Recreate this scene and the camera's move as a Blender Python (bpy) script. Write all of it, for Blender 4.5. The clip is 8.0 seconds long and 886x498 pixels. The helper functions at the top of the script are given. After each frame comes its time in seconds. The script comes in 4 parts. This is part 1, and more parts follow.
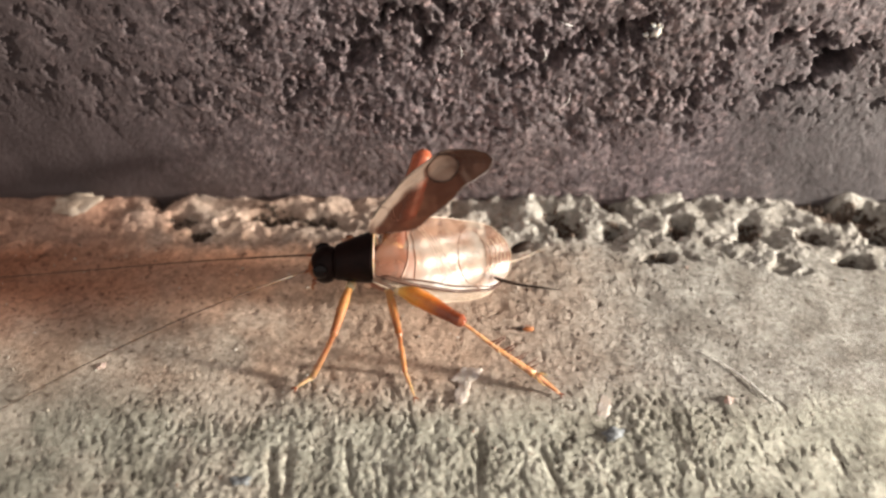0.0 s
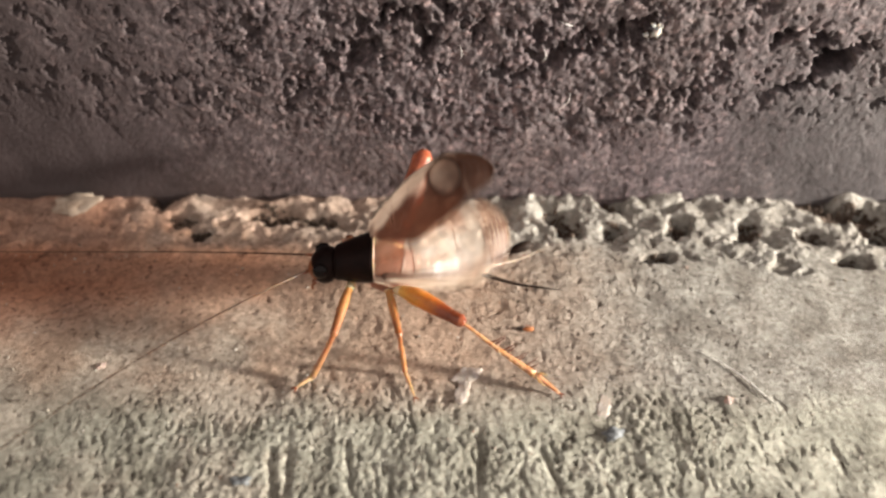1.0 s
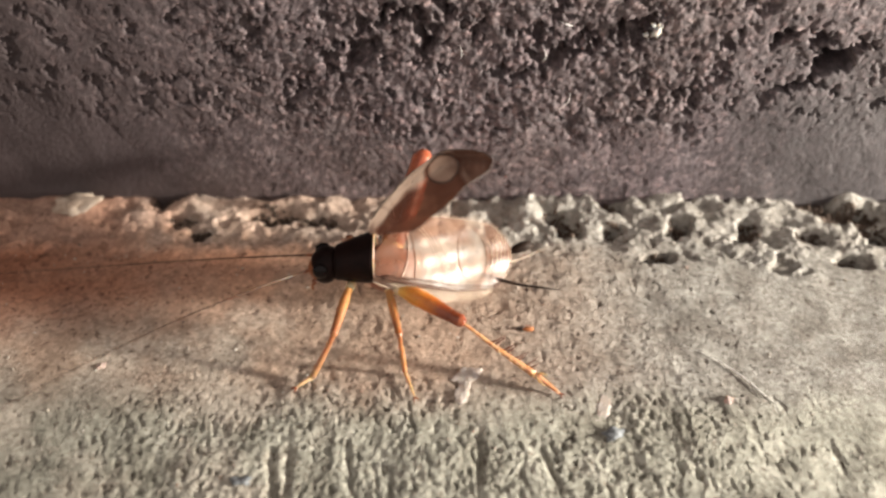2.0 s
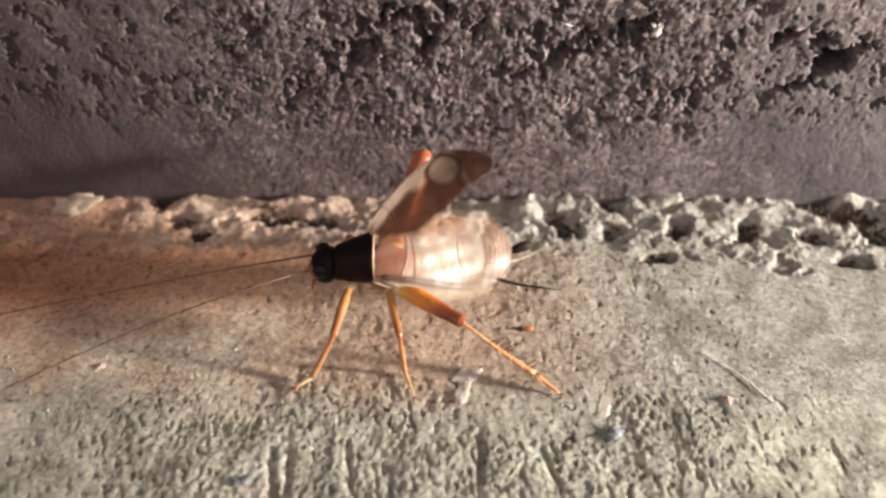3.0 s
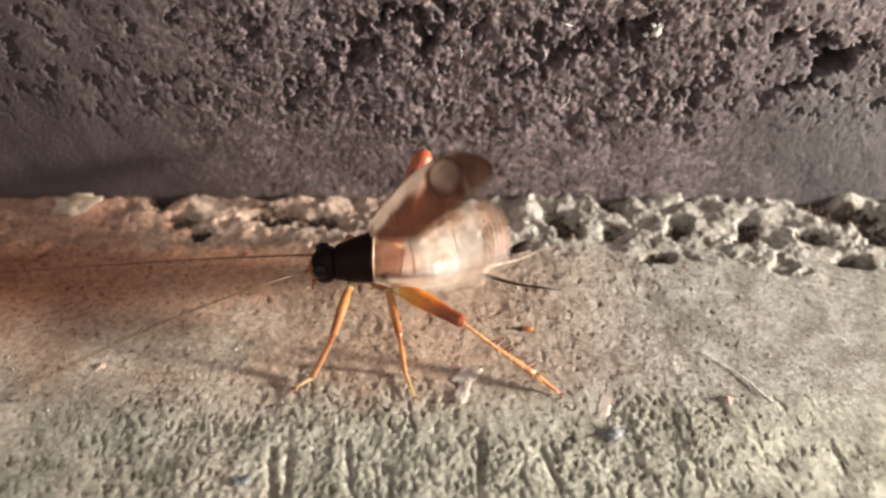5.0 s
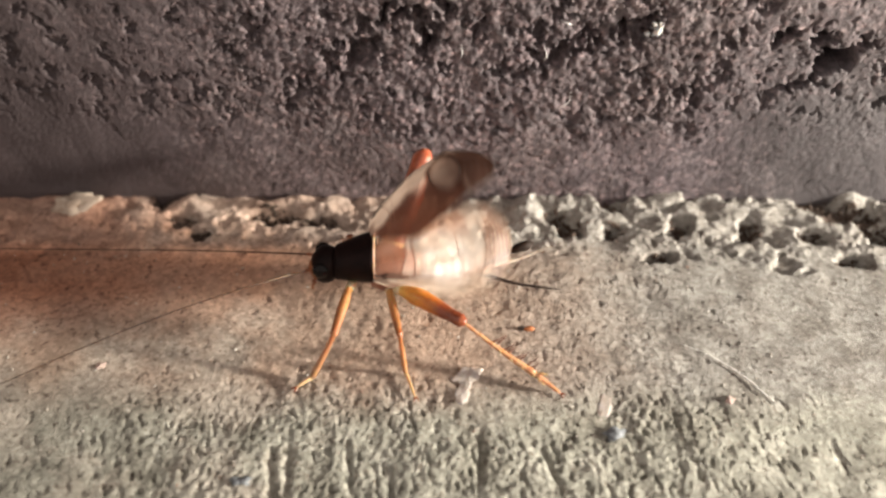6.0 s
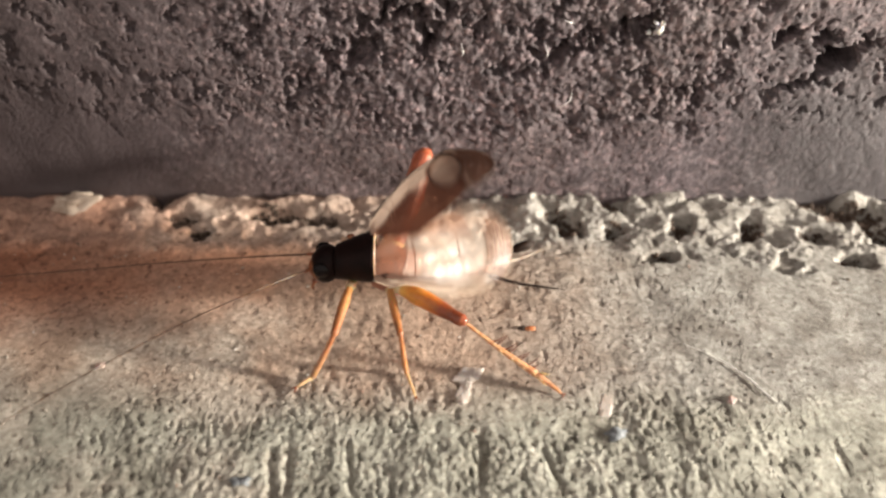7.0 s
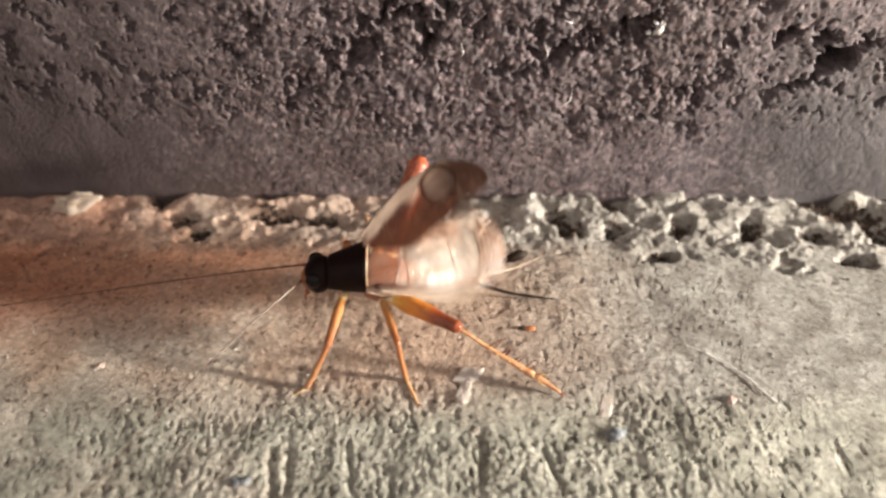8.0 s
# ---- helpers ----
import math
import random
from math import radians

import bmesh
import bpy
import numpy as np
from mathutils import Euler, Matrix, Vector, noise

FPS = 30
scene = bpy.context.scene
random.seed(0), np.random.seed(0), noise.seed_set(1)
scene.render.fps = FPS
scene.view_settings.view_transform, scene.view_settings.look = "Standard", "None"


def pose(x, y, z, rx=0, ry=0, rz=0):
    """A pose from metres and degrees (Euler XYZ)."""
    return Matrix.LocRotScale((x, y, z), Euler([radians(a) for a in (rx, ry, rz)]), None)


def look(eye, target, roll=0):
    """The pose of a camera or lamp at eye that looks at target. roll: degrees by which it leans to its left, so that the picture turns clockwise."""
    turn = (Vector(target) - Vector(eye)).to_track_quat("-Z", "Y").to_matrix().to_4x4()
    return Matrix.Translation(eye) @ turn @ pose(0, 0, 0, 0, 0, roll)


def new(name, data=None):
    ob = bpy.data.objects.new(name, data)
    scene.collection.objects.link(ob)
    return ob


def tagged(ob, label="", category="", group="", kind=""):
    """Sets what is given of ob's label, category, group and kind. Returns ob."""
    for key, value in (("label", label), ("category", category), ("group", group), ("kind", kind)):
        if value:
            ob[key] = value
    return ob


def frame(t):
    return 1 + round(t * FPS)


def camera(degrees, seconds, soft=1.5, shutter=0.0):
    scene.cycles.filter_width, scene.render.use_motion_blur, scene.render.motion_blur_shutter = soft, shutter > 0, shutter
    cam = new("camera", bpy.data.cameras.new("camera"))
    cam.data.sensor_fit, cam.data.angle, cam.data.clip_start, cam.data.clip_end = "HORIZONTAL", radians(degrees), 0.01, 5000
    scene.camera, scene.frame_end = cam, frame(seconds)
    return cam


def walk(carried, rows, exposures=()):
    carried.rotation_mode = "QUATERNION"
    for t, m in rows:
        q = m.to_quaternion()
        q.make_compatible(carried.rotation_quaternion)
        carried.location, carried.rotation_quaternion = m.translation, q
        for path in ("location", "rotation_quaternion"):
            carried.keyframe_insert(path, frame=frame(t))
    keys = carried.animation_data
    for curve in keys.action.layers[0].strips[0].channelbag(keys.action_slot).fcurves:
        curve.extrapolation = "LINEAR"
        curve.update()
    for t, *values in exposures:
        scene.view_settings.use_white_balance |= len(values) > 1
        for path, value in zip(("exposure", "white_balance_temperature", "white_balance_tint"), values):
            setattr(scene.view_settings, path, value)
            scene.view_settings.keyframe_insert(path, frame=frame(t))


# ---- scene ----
MM = 0.001
# ---- camera ----
EYE = Vector((0.0, -21.3, 19.8)) * MM
AIM = Vector((0.0, -1.5, 0.0)) * MM
PUSH = Vector((-0.0348, 0.0917, -0.1311)) * MM      # a slight push-in towards the front foot


def eye_at(k):
    return pose(*(PUSH * k)) @ look(EYE, AIM)


cam = camera(55.0, 8.0, soft=2.65, shutter=1.0)
cam.data.dof.use_dof = True
cam.data.dof.focus_distance = 24.9 * MM
cam.data.dof.aperture_fstop = 56.0
walk(cam, [(0.0, eye_at(0)), (5.7, eye_at(0)), (5.9, eye_at(0.25)), (6.2, eye_at(0.8)), (6.4, eye_at(1)), (8.0, eye_at(1))],
     [(0.0, -0.06), (4.0, -0.06), (6.4, -0.02), (8.0, 0.0)])

# ---- world and sun ----
world = bpy.data.worlds.new("world")
scene.world = world
world.use_nodes = True
wn = world.node_tree.nodes
wn["Background"].inputs[0].default_value = (1.0, 0.90, 0.83, 1)      # dim warm light of the surroundings
wn["Background"].inputs[1].default_value = 0.76
# the torch that lights the insect, low beside the wall
torch = new("torch_light", bpy.data.lights.new("torch_light", 'POINT'))
torch.data.energy = 0.90
torch.data.shadow_soft_size = 3.2 * MM
torch.data.color = (1.0, 0.94, 0.83)
torch.location = Vector((75.0, -13.2, 13.8)) * MM


# ---- materials ----
def mat(name):
    m = bpy.data.materials.new(name)
    m.use_nodes = True
    return m, m.node_tree.nodes, m.node_tree.links, m.node_tree.nodes["Principled BSDF"]


def tex(nodes, links, scale, detail=6.0, rough=0.6, coord=None, stretch=None):
    """A noise in millimetre waves: scale is waves per millimetre."""
    co = nodes.new("ShaderNodeTexCoord")
    mp = nodes.new("ShaderNodeMapping")
    s = stretch or (1, 1, 1)
    mp.inputs["Scale"].default_value = (1000 * s[0], 1000 * s[1], 1000 * s[2])
    links.new(co.outputs["Object"], mp.inputs[0])
    n = nodes.new("ShaderNodeTexNoise")
    n.inputs["Scale"].default_value = scale
    n.inputs["Detail"].default_value = detail
    n.inputs["Roughness"].default_value = rough
    links.new(mp.outputs[0], n.inputs["Vector"])
    return n.outputs["Fac"]


def ramp(nodes, links, src, stops):
    r = nodes.new("ShaderNodeValToRGB")
    e = r.color_ramp.elements
    while len(e) < len(stops):
        e.new(0.5)
    for i, (p, c) in enumerate(stops):
        e[i].position = p
        e[i].color = (*c, 1) if len(c) == 3 else c
    links.new(src, r.inputs[0])
    return r.outputs[0]


def mixed(nodes, links, fac, a, b, how='MIX'):
    m = nodes.new("ShaderNodeMix")
    m.data_type = 'RGBA'
    m.blend_type = how
    for s, v in ((0, fac), (6, a), (7, b)):
        if isinstance(v, (int, float)):
            m.inputs[s].default_value = v
        elif isinstance(v, tuple):
            m.inputs[s].default_value = (*v, 1)
        else:
            links.new(v, m.inputs[s])
    return m.outputs[2]


def bump(nodes, links, src, bsdf, dist, strength=0.6):
    b = nodes.new("ShaderNodeBump")
    b.inputs["Distance"].default_value = dist * MM
    b.inputs["Strength"].default_value = strength
    links.new(src, b.inputs["Height"])
    links.new(b.outputs[0], bsdf.inputs["Normal"])


def band(nodes, links, axis, lo, hi, wobble=0.0, slant=0.0):
    """0 to 1 between two places along an axis (mm), with an uneven edge that may run aslant."""
    co = nodes.new("ShaderNodeTexCoord")
    sx = nodes.new("ShaderNodeSeparateXYZ")
    links.new(co.outputs["Object"], sx.inputs[0])
    src = sx.outputs[axis]
    if slant:
        tilt = nodes.new("ShaderNodeMath")
        tilt.operation = 'MULTIPLY_ADD'
        links.new(sx.outputs[0], tilt.inputs[0])
        tilt.inputs[1].default_value = slant
        links.new(src, tilt.inputs[2])
        src = tilt.outputs[0]
    if wobble:
        n = tex(nodes, links, 0.45, 5.0, 0.65)
        ma = nodes.new("ShaderNodeMath")
        ma.operation = 'MULTIPLY_ADD'
        links.new(n, ma.inputs[0])
        ma.inputs[1].default_value = wobble * MM
        links.new(src, ma.inputs[2])
        src = ma.outputs[0]
    r = nodes.new("ShaderNodeMapRange")
    r.interpolation_type = 'SMOOTHSTEP'
    r.inputs[1].default_value = (lo + wobble / 2) * MM
    r.inputs[2].default_value = (hi + wobble / 2) * MM
    links.new(src, r.inputs[0])
    return r.outputs[0]


def floor_material():
    m, n, l, b = mat("floor_concrete")
    fine = tex(n, l, 7.0, 5.0, 0.7)
    mid = tex(n, l, 1.1, 6.0, 0.65)
    wide = tex(n, l, 0.16, 4.0, 0.55)
    smooth_c = ramp(n, l, mid, [(0.3, (0.25, 0.222, 0.195)), (0.52, (0.345, 0.327, 0.297)), (0.72, (0.43, 0.414, 0.38))])
    rough_c = ramp(n, l, mid, [(0.3, (0.295, 0.287, 0.242)), (0.55, (0.44, 0.43, 0.365)), (0.75, (0.59, 0.57, 0.50))])
    crust_c = ramp(n, l, mid, [(0.30, (0.17, 0.148, 0.13)), (0.46, (0.34, 0.315, 0.283)), (0.7, (0.49, 0.462, 0.425))])
    c = mixed(n, l, band(n, l, 1, -6.6, -8.4, 2.0), smooth_c, rough_c)
    blotch = ramp(n, l, tex(n, l, 0.55, 3.0, 0.5), [(0.32, (0.80, 0.78, 0.76)), (0.5, (1, 1, 1)), (0.68, (1.16, 1.16, 1.16))])
    c = mixed(n, l, 1.0, c, blotch, 'MULTIPLY')
    # warm floor tone, brightened to paint in light passing through the wings
    warm_tone = mixed(n, l, 1.0, band(n, l, 0, 8.0, -1.0, 3.0), band(n, l, 1, -8.6, -6.0, 2.0), 'MULTIPLY')
    warm_tone = mixed(n, l, 1.0, warm_tone, band(n, l, 0, -40.0, -18.0, 6.0), 'MULTIPLY')
    c = mixed(n, l, mixed(n, l, 0.75, (0, 0, 0), warm_tone), c, (0.52, 0.35, 0.252))
    # greyer green tone, with the lens vignette painted into the left front corner
    corner_vignette = mixed(n, l, 1.0, band(n, l, 0, -4.5, -13.5, 4.0), band(n, l, 1, -5.6, -7.6, 2.0), 'MULTIPLY')
    c = mixed(n, l, mixed(n, l, 0.62, (0, 0, 0), corner_vignette), c, (0.205, 0.193, 0.158))
    # pale lime bloom on the worn floor
    bloom = ramp(n, l, tex(n, l, 0.42, 4.0, 0.6), [(0.44, (0, 0, 0)), (0.62, (0.75, 0.75, 0.75))])
    bloom = mixed(n, l, 1.0, bloom, band(n, l, 0, -2.0, -5.0, 2.0), 'MULTIPLY')
    bloom = mixed(n, l, 1.0, bloom, band(n, l, 0, -60, -20, 8.0), 'MULTIPLY')
    c = mixed(n, l, bloom, c, (0.54, 0.475, 0.405))
    # insect's reddish shadow, painted into the colour along the joint's far end
    body_shadow = mixed(n, l, ramp(n, l, wide, [(0.22, (0.6, 0.6, 0.6)), (0.55, (1, 1, 1))]), (0, 0, 0), band(n, l, 0, 0.0, -9.0, 2.0))
    body_shadow = mixed(n, l, 1.0, body_shadow, band(n, l, 0, -70, -22, 8.0), 'MULTIPLY')
    near_joint = mixed(n, l, 1.0, body_shadow, band(n, l, 1, -4.6, -1.6, 1.5, -0.12), 'MULTIPLY')
    # the far left is darker still, with lens vignette painted in
    c = mixed(n, l, near_joint, c, mixed(n, l, band(n, l, 0, -6.0, -12.5, 3.0), (0.50, 0.235, 0.14), (0.33, 0.135, 0.075)))
    earthy = ramp(n, l, tex(n, l, 0.4, 3.0, 0.5), [(0.38, (0.3, 0.3, 0.3)), (0.60, (0.9, 0.9, 0.9))])
    earthy = mixed(n, l, 1.0, earthy, band(n, l, 0, 3.0, -8.0, 3.0), 'MULTIPLY')
    crust_c = mixed(n, l, earthy, crust_c, (0.61, 0.415, 0.315))
    # reddish light through the insect, painted onto the crust beside it
    red_light = mixed(n, l, 1.0, band(n, l, 0, -6.5, -4.0, 2.0), band(n, l, 0, 1.5, -1.5, 2.0), 'MULTIPLY')
    crust_c = mixed(n, l, mixed(n, l, 0.3, (0, 0, 0), red_light), crust_c, (0.37, 0.215, 0.15))
    crust_c = mixed(n, l, mixed(n, l, 0.7, (0, 0, 0), band(n, l, 0, -7.5, -12.0, 3.0)), crust_c, (0.36, 0.175, 0.115))
    c = mixed(n, l, band(n, l, 1, -2.0, -0.9, 1.0), c, crust_c)
    sand = ramp(n, l, grains(n, l, 8.0), [(0.0, (0.72, 0.70, 0.68)), (0.5, (0.97, 0.97, 0.96)), (0.95, (1.2, 1.2, 1.2))])
    c = mixed(n, l, 1.0, c, sand, 'MULTIPLY')
    specks = ramp(n, l, tex(n, l, 4.2, 2.0, 0.5), [(0.62, (1, 1, 1)), (0.68, (0.35, 0.29, 0.26))])
    c = mixed(n, l, 0.8, c, specks, 'MULTIPLY')
    grain = ramp(n, l, fine, [(0.3, (0.78, 0.76, 0.74)), (0.7, (1, 1, 1))])
    c = mixed(n, l, 1.0, c, grain, 'MULTIPLY')
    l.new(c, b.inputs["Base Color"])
    b.inputs["Roughness"].default_value = 0.85
    bump(n, l, tex(n, l, 6.0, 6.0, 0.8), b, 0.07, 0.8)
    return m


def grains(n, l, scale):
    """Random tone per grain of sand."""
    co = n.new("ShaderNodeTexCoord")
    v = n.new("ShaderNodeTexVoronoi")
    v.inputs["Scale"].default_value = 1000 * scale
    l.new(co.outputs["Object"], v.inputs["Vector"])
    sx = n.new("ShaderNodeSeparateColor")
    l.new(v.outputs["Color"], sx.inputs[0])
    return sx.outputs[0]


def wall_material():
    m, n, l, b = mat("wall_concrete")
    fine = tex(n, l, 6.0, 5.0, 0.7)
    mid = tex(n, l, 1.3, 6.0, 0.7)
    wide = tex(n, l, 0.2, 4.0, 0.5)
    c = ramp(n, l, mid, [(0.28, (0.064, 0.042, 0.042)), (0.5, (0.120, 0.091, 0.093)), (0.66, (0.172, 0.143, 0.145)), (0.8, (0.28, 0.245, 0.24))])
    c = mixed(n, l, ramp(n, l, wide, [(0.35, (0, 0, 0)), (0.7, (0.6, 0.6, 0.6))]), c, (0.122, 0.096, 0.108))
    sand = ramp(n, l, grains(n, l, 7.0), [(0.0, (0.55, 0.52, 0.54)), (0.5, (0.95, 0.93, 0.93)), (0.86, (1.1, 1.08, 1.08)), (0.97, (1.9, 1.8, 1.75))])
    c = mixed(n, l, 1.0, c, sand, 'MULTIPLY')
    coarse = ramp(n, l, tex(n, l, 3.2, 5.0, 0.75), [(0.34, (0.42, 0.40, 0.41)), (0.5, (0.98, 0.98, 0.98)), (0.68, (1.75, 1.7, 1.65))])
    c = mixed(n, l, 0.9, c, coarse, 'MULTIPLY')
    rusty = mixed(n, l, 1.0, band(n, l, 2, 3.0, -0.5, 1.5), band(n, l, 0, 2.0, -9.0, 3.0), 'MULTIPLY')
    c = mixed(n, l, mixed(n, l, 0.5, (0, 0, 0), rusty), c, (0.10, 0.062, 0.048))
    # lens vignette painted into the wall colour towards the left
    left_vignette = mixed(n, l, 1.0, band(n, l, 0, -3.5, -12.0, 4.0), ramp(n, l, wide, [(0.3, (0.5, 0.5, 0.5)), (0.6, (0.95, 0.95, 0.95))]), 'MULTIPLY')
    c = mixed(n, l, left_vignette, c, (0.056, 0.040, 0.041))
    # weaker light at the right, painted in as a darker wall colour
    right_falloff = mixed(n, l, 1.0, band(n, l, 0, 7.0, 13.0, 4.0), band(n, l, 2, 7.5, 3.2, 2.0), 'MULTIPLY')
    c = mixed(n, l, mixed(n, l, 0.85, (0, 0, 0), right_falloff), c, (0.070, 0.060, 0.062))
    l.new(c, b.inputs["Base Color"])
    b.inputs["Roughness"].default_value = 0.75
    bump(n, l, fine, b, 0.06, 0.8)
    return m


def shell(name, dark, light, rough=0.3, scale=3.0, sss=0.0, relief=0.01, gloss=0.5):
    """Horny insect shell: two tones, fine relief, a sheen."""
    m, n, l, b = mat(name)
    t = tex(n, l, scale, 4.0, 0.6)
    l.new(ramp(n, l, t, [(0.35, dark), (0.7, light)]), b.inputs["Base Color"])
    b.inputs["Roughness"].default_value = rough
    b.inputs["Specular IOR Level"].default_value = gloss
    if sss:
        b.inputs["Subsurface Weight"].default_value = sss
        b.inputs["Subsurface Scale"].default_value = 0.3 * MM
        b.inputs["Subsurface Radius"].default_value = (1.0, 0.5, 0.25)
    bump(n, l, tex(n, l, 14.0, 3.0, 0.5), b, relief, 0.5)
    return m


def membrane_material(name, clear, dark, ior, gloss):
    """Thin glassy wing skin with a wet gloss. clear and dark: (see-through tint, skin colour, cover); the skin's
    brownness blends them.
    """
    m, n, l, b = mat(name)
    out = n["Material Output"]
    wave = tex(n, l, 1.4, 3.0, 0.5)
    at = n.new("ShaderNodeAttribute")
    at.attribute_name = "brownness"
    k = at.outputs["Fac"]
    skin = mixed(n, l, k, clear[1], dark[1])
    l.new(skin, b.inputs["Base Color"])
    b.inputs["Roughness"].default_value = 0.4
    b.inputs["IOR"].default_value = ior
    b.inputs["Specular IOR Level"].default_value = gloss
    bump(n, l, wave, b, 0.09, 0.5)
    tl = n.new("ShaderNodeBsdfTranslucent")
    l.new(skin, tl.inputs[0])
    half = n.new("ShaderNodeMixShader")
    half.inputs[0].default_value = 0.35
    l.new(b.outputs[0], half.inputs[1])
    l.new(tl.outputs[0], half.inputs[2])
    tr = n.new("ShaderNodeBsdfTransparent")
    l.new(mixed(n, l, k, clear[0], dark[0]), tr.inputs[0])
    mx = n.new("ShaderNodeMixShader")
    cover = mixed(n, l, k, (clear[2],) * 3, (dark[2],) * 3)
    l.new(mixed(n, l, 1.0, cover, ramp(n, l, wave, [(0.3, (0.85,) * 3), (0.7, (1.12,) * 3)]), 'MULTIPLY'), mx.inputs[0])
    l.new(tr.outputs[0], mx.inputs[1])
    l.new(half.outputs[0], mx.inputs[2])
    l.new(mx.outputs[0], out.inputs[0])
    return m


def leg_material(name, stops):
    """Amber leg skin: pale at the hip, browner towards the knee and shank."""
    m, n, l, b = mat(name)
    co = n.new("ShaderNodeTexCoord")
    far = n.new("ShaderNodeVectorMath")
    far.operation = 'LENGTH'
    l.new(co.outputs["Object"], far.inputs[0])
    k = n.new("ShaderNodeMapRange")
    k.inputs[2].default_value = 3.2 * MM
    l.new(far.outputs["Value"], k.inputs[0])
    c = ramp(n, l, k.outputs[0], stops)
    c = mixed(n, l, 1.0, c, ramp(n, l, tex(n, l, 3.5, 4.0, 0.6), [(0.3, (0.75, 0.7, 0.66)), (0.7, (1.15, 1.15, 1.15))]), 'MULTIPLY')
    l.new(c, b.inputs["Base Color"])
    b.inputs["Roughness"].default_value = 0.3
    b.inputs["Subsurface Weight"].default_value = 0.55
    b.inputs["Subsurface Scale"].default_value = 0.3 * MM
    b.inputs["Subsurface Radius"].default_value = (1.0, 0.5, 0.2)
    bump(n, l, tex(n, l, 12.0, 3.0, 0.5), b, 0.012, 0.6)
    return m


def sand_material():
    m, n, l, b = mat("loose_sand")
    g = n.new("ShaderNodeNewGeometry")
    c = ramp(n, l, g.outputs["Random Per Island"], [(0.0, (0.12, 0.09, 0.075)), (0.2, (0.30, 0.24, 0.19)), (0.6, (0.46, 0.41, 0.35)), (0.9, (0.62, 0.58, 0.52)), (1.0, (0.42, 0.24, 0.18))])
    l.new(mixed(n, l, 1.0, c, ramp(n, l, tex(n, l, 9.0, 3.0, 0.6), [(0.3, (0.7, 0.7, 0.7)), (0.7, (1.1, 1.1, 1.1))]), 'MULTIPLY'), b.inputs["Base Color"])
    b.inputs["Roughness"].default_value = 0.9
    b.inputs["Specular IOR Level"].default_value = 0.2
    return m


FLOOR = floor_material()
SAND = sand_material()
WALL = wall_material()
# crumb colour kept dark to give the shade inside the mortar's holes
HOLE_DARK = shell("hole_shade", (0.05, 0.034, 0.026), (0.12, 0.085, 0.065), 0.9, 5.0, 0.0, 0.05, 0.2)
BLACK = shell("black_shell", (0.005, 0.0020, 0.0018), (0.013, 0.005, 0.004), 0.5, 3.0, 0.0, 0.02, 0.09)
EYE_M = shell("eye_shell", (0.003, 0.002, 0.002), (0.008, 0.005, 0.005), 0.07, 8.0, 0.0, 0.004, 0.16)
RUST = shell("rust_shell", (0.16, 0.045, 0.015), (0.30, 0.10, 0.03), 0.35, 4.0, 0.3)
THORAX = shell("thorax_shell", (0.13, 0.038, 0.02), (0.34, 0.125, 0.07), 0.4, 1.6, 0.15)
AMBER = leg_material("amber_shell", [(0.02, (0.70, 0.50, 0.26)), (0.11, (0.50, 0.25, 0.09)), (0.5, (0.32, 0.125, 0.048)), (0.64, (0.36, 0.16, 0.065)), (0.92, (0.44, 0.26, 0.135))])
THIGH = leg_material("thigh_shell", [(0.04, (0.78, 0.50, 0.16)), (0.18, (0.68, 0.30, 0.05)), (0.36, (0.58, 0.20, 0.034)), (0.5, (0.26, 0.062, 0.018)), (0.64, (0.16, 0.036, 0.014))])
KNEE = shell("knee_shell", (0.15, 0.034, 0.014), (0.28, 0.07, 0.027), 0.2, 3.0, 0.2)
KNEE_FAR = shell("red_knee_shell", (0.26, 0.055, 0.025), (0.52, 0.15, 0.07), 0.4, 4.0, 0.3, 0.04)
SPINE = shell("spine_shell", (0.06, 0.02, 0.01), (0.12, 0.042, 0.02), 0.55, 4.0, 0.0, 0.01, 0.2)
SHANK = shell("shank_shell", (0.38, 0.16, 0.06), (0.62, 0.38, 0.20), 0.14, 5.0, 0.4, 0.03, 1.0)
FOOT_RED = shell("red_foot_shell", (0.42, 0.19, 0.09), (0.66, 0.40, 0.24), 0.3, 6.0, 0.4)
FOOT = shell("foot_shell", (0.50, 0.30, 0.14), (0.70, 0.48, 0.28), 0.35, 4.0, 0.4)
PALE = shell("pale_shell", (0.62, 0.40, 0.20), (0.80, 0.60, 0.36), 0.35, 2.0, 0.5)
BELLY = shell("belly_shell", (0.30, 0.15, 0.095), (0.56, 0.375, 0.275), 0.3, 1.1, 0.3, 0.02, 0.7)
RIM = shell("rim_shell", (0.58, 0.30, 0.20), (0.80, 0.55, 0.42), 0.3, 5.0, 0.4)
CERC = shell("cercus_shell", (0.012, 0.007, 0.005), (0.03, 0.017, 0.011), 0.6, 4.0, 0.0, 0.01, 0.15)
CERC_PALE = shell("pale_cercus_shell", (0.34, 0.25, 0.19), (0.62, 0.52, 0.43), 0.35, 4.0, 0.3)
VEIN = shell("vein_shell", (0.22, 0.125, 0.085), (0.36, 0.23, 0.17), 0.4, 3.0)
VEIN_BROWN = shell("brown_vein_shell", (0.05, 0.024, 0.016), (0.12, 0.06, 0.04), 0.5, 3.0, 0.0, 0.01, 0.25)
VEIN_PALE = shell("pale_vein_shell", (0.50, 0.38, 0.28), (0.72, 0.60, 0.48), 0.3, 3.0)
FEELER = shell("feeler_shell", (0.03, 0.015, 0.01), (0.065, 0.032, 0.02), 0.6, 3.0, 0.0, 0.01, 0.15)
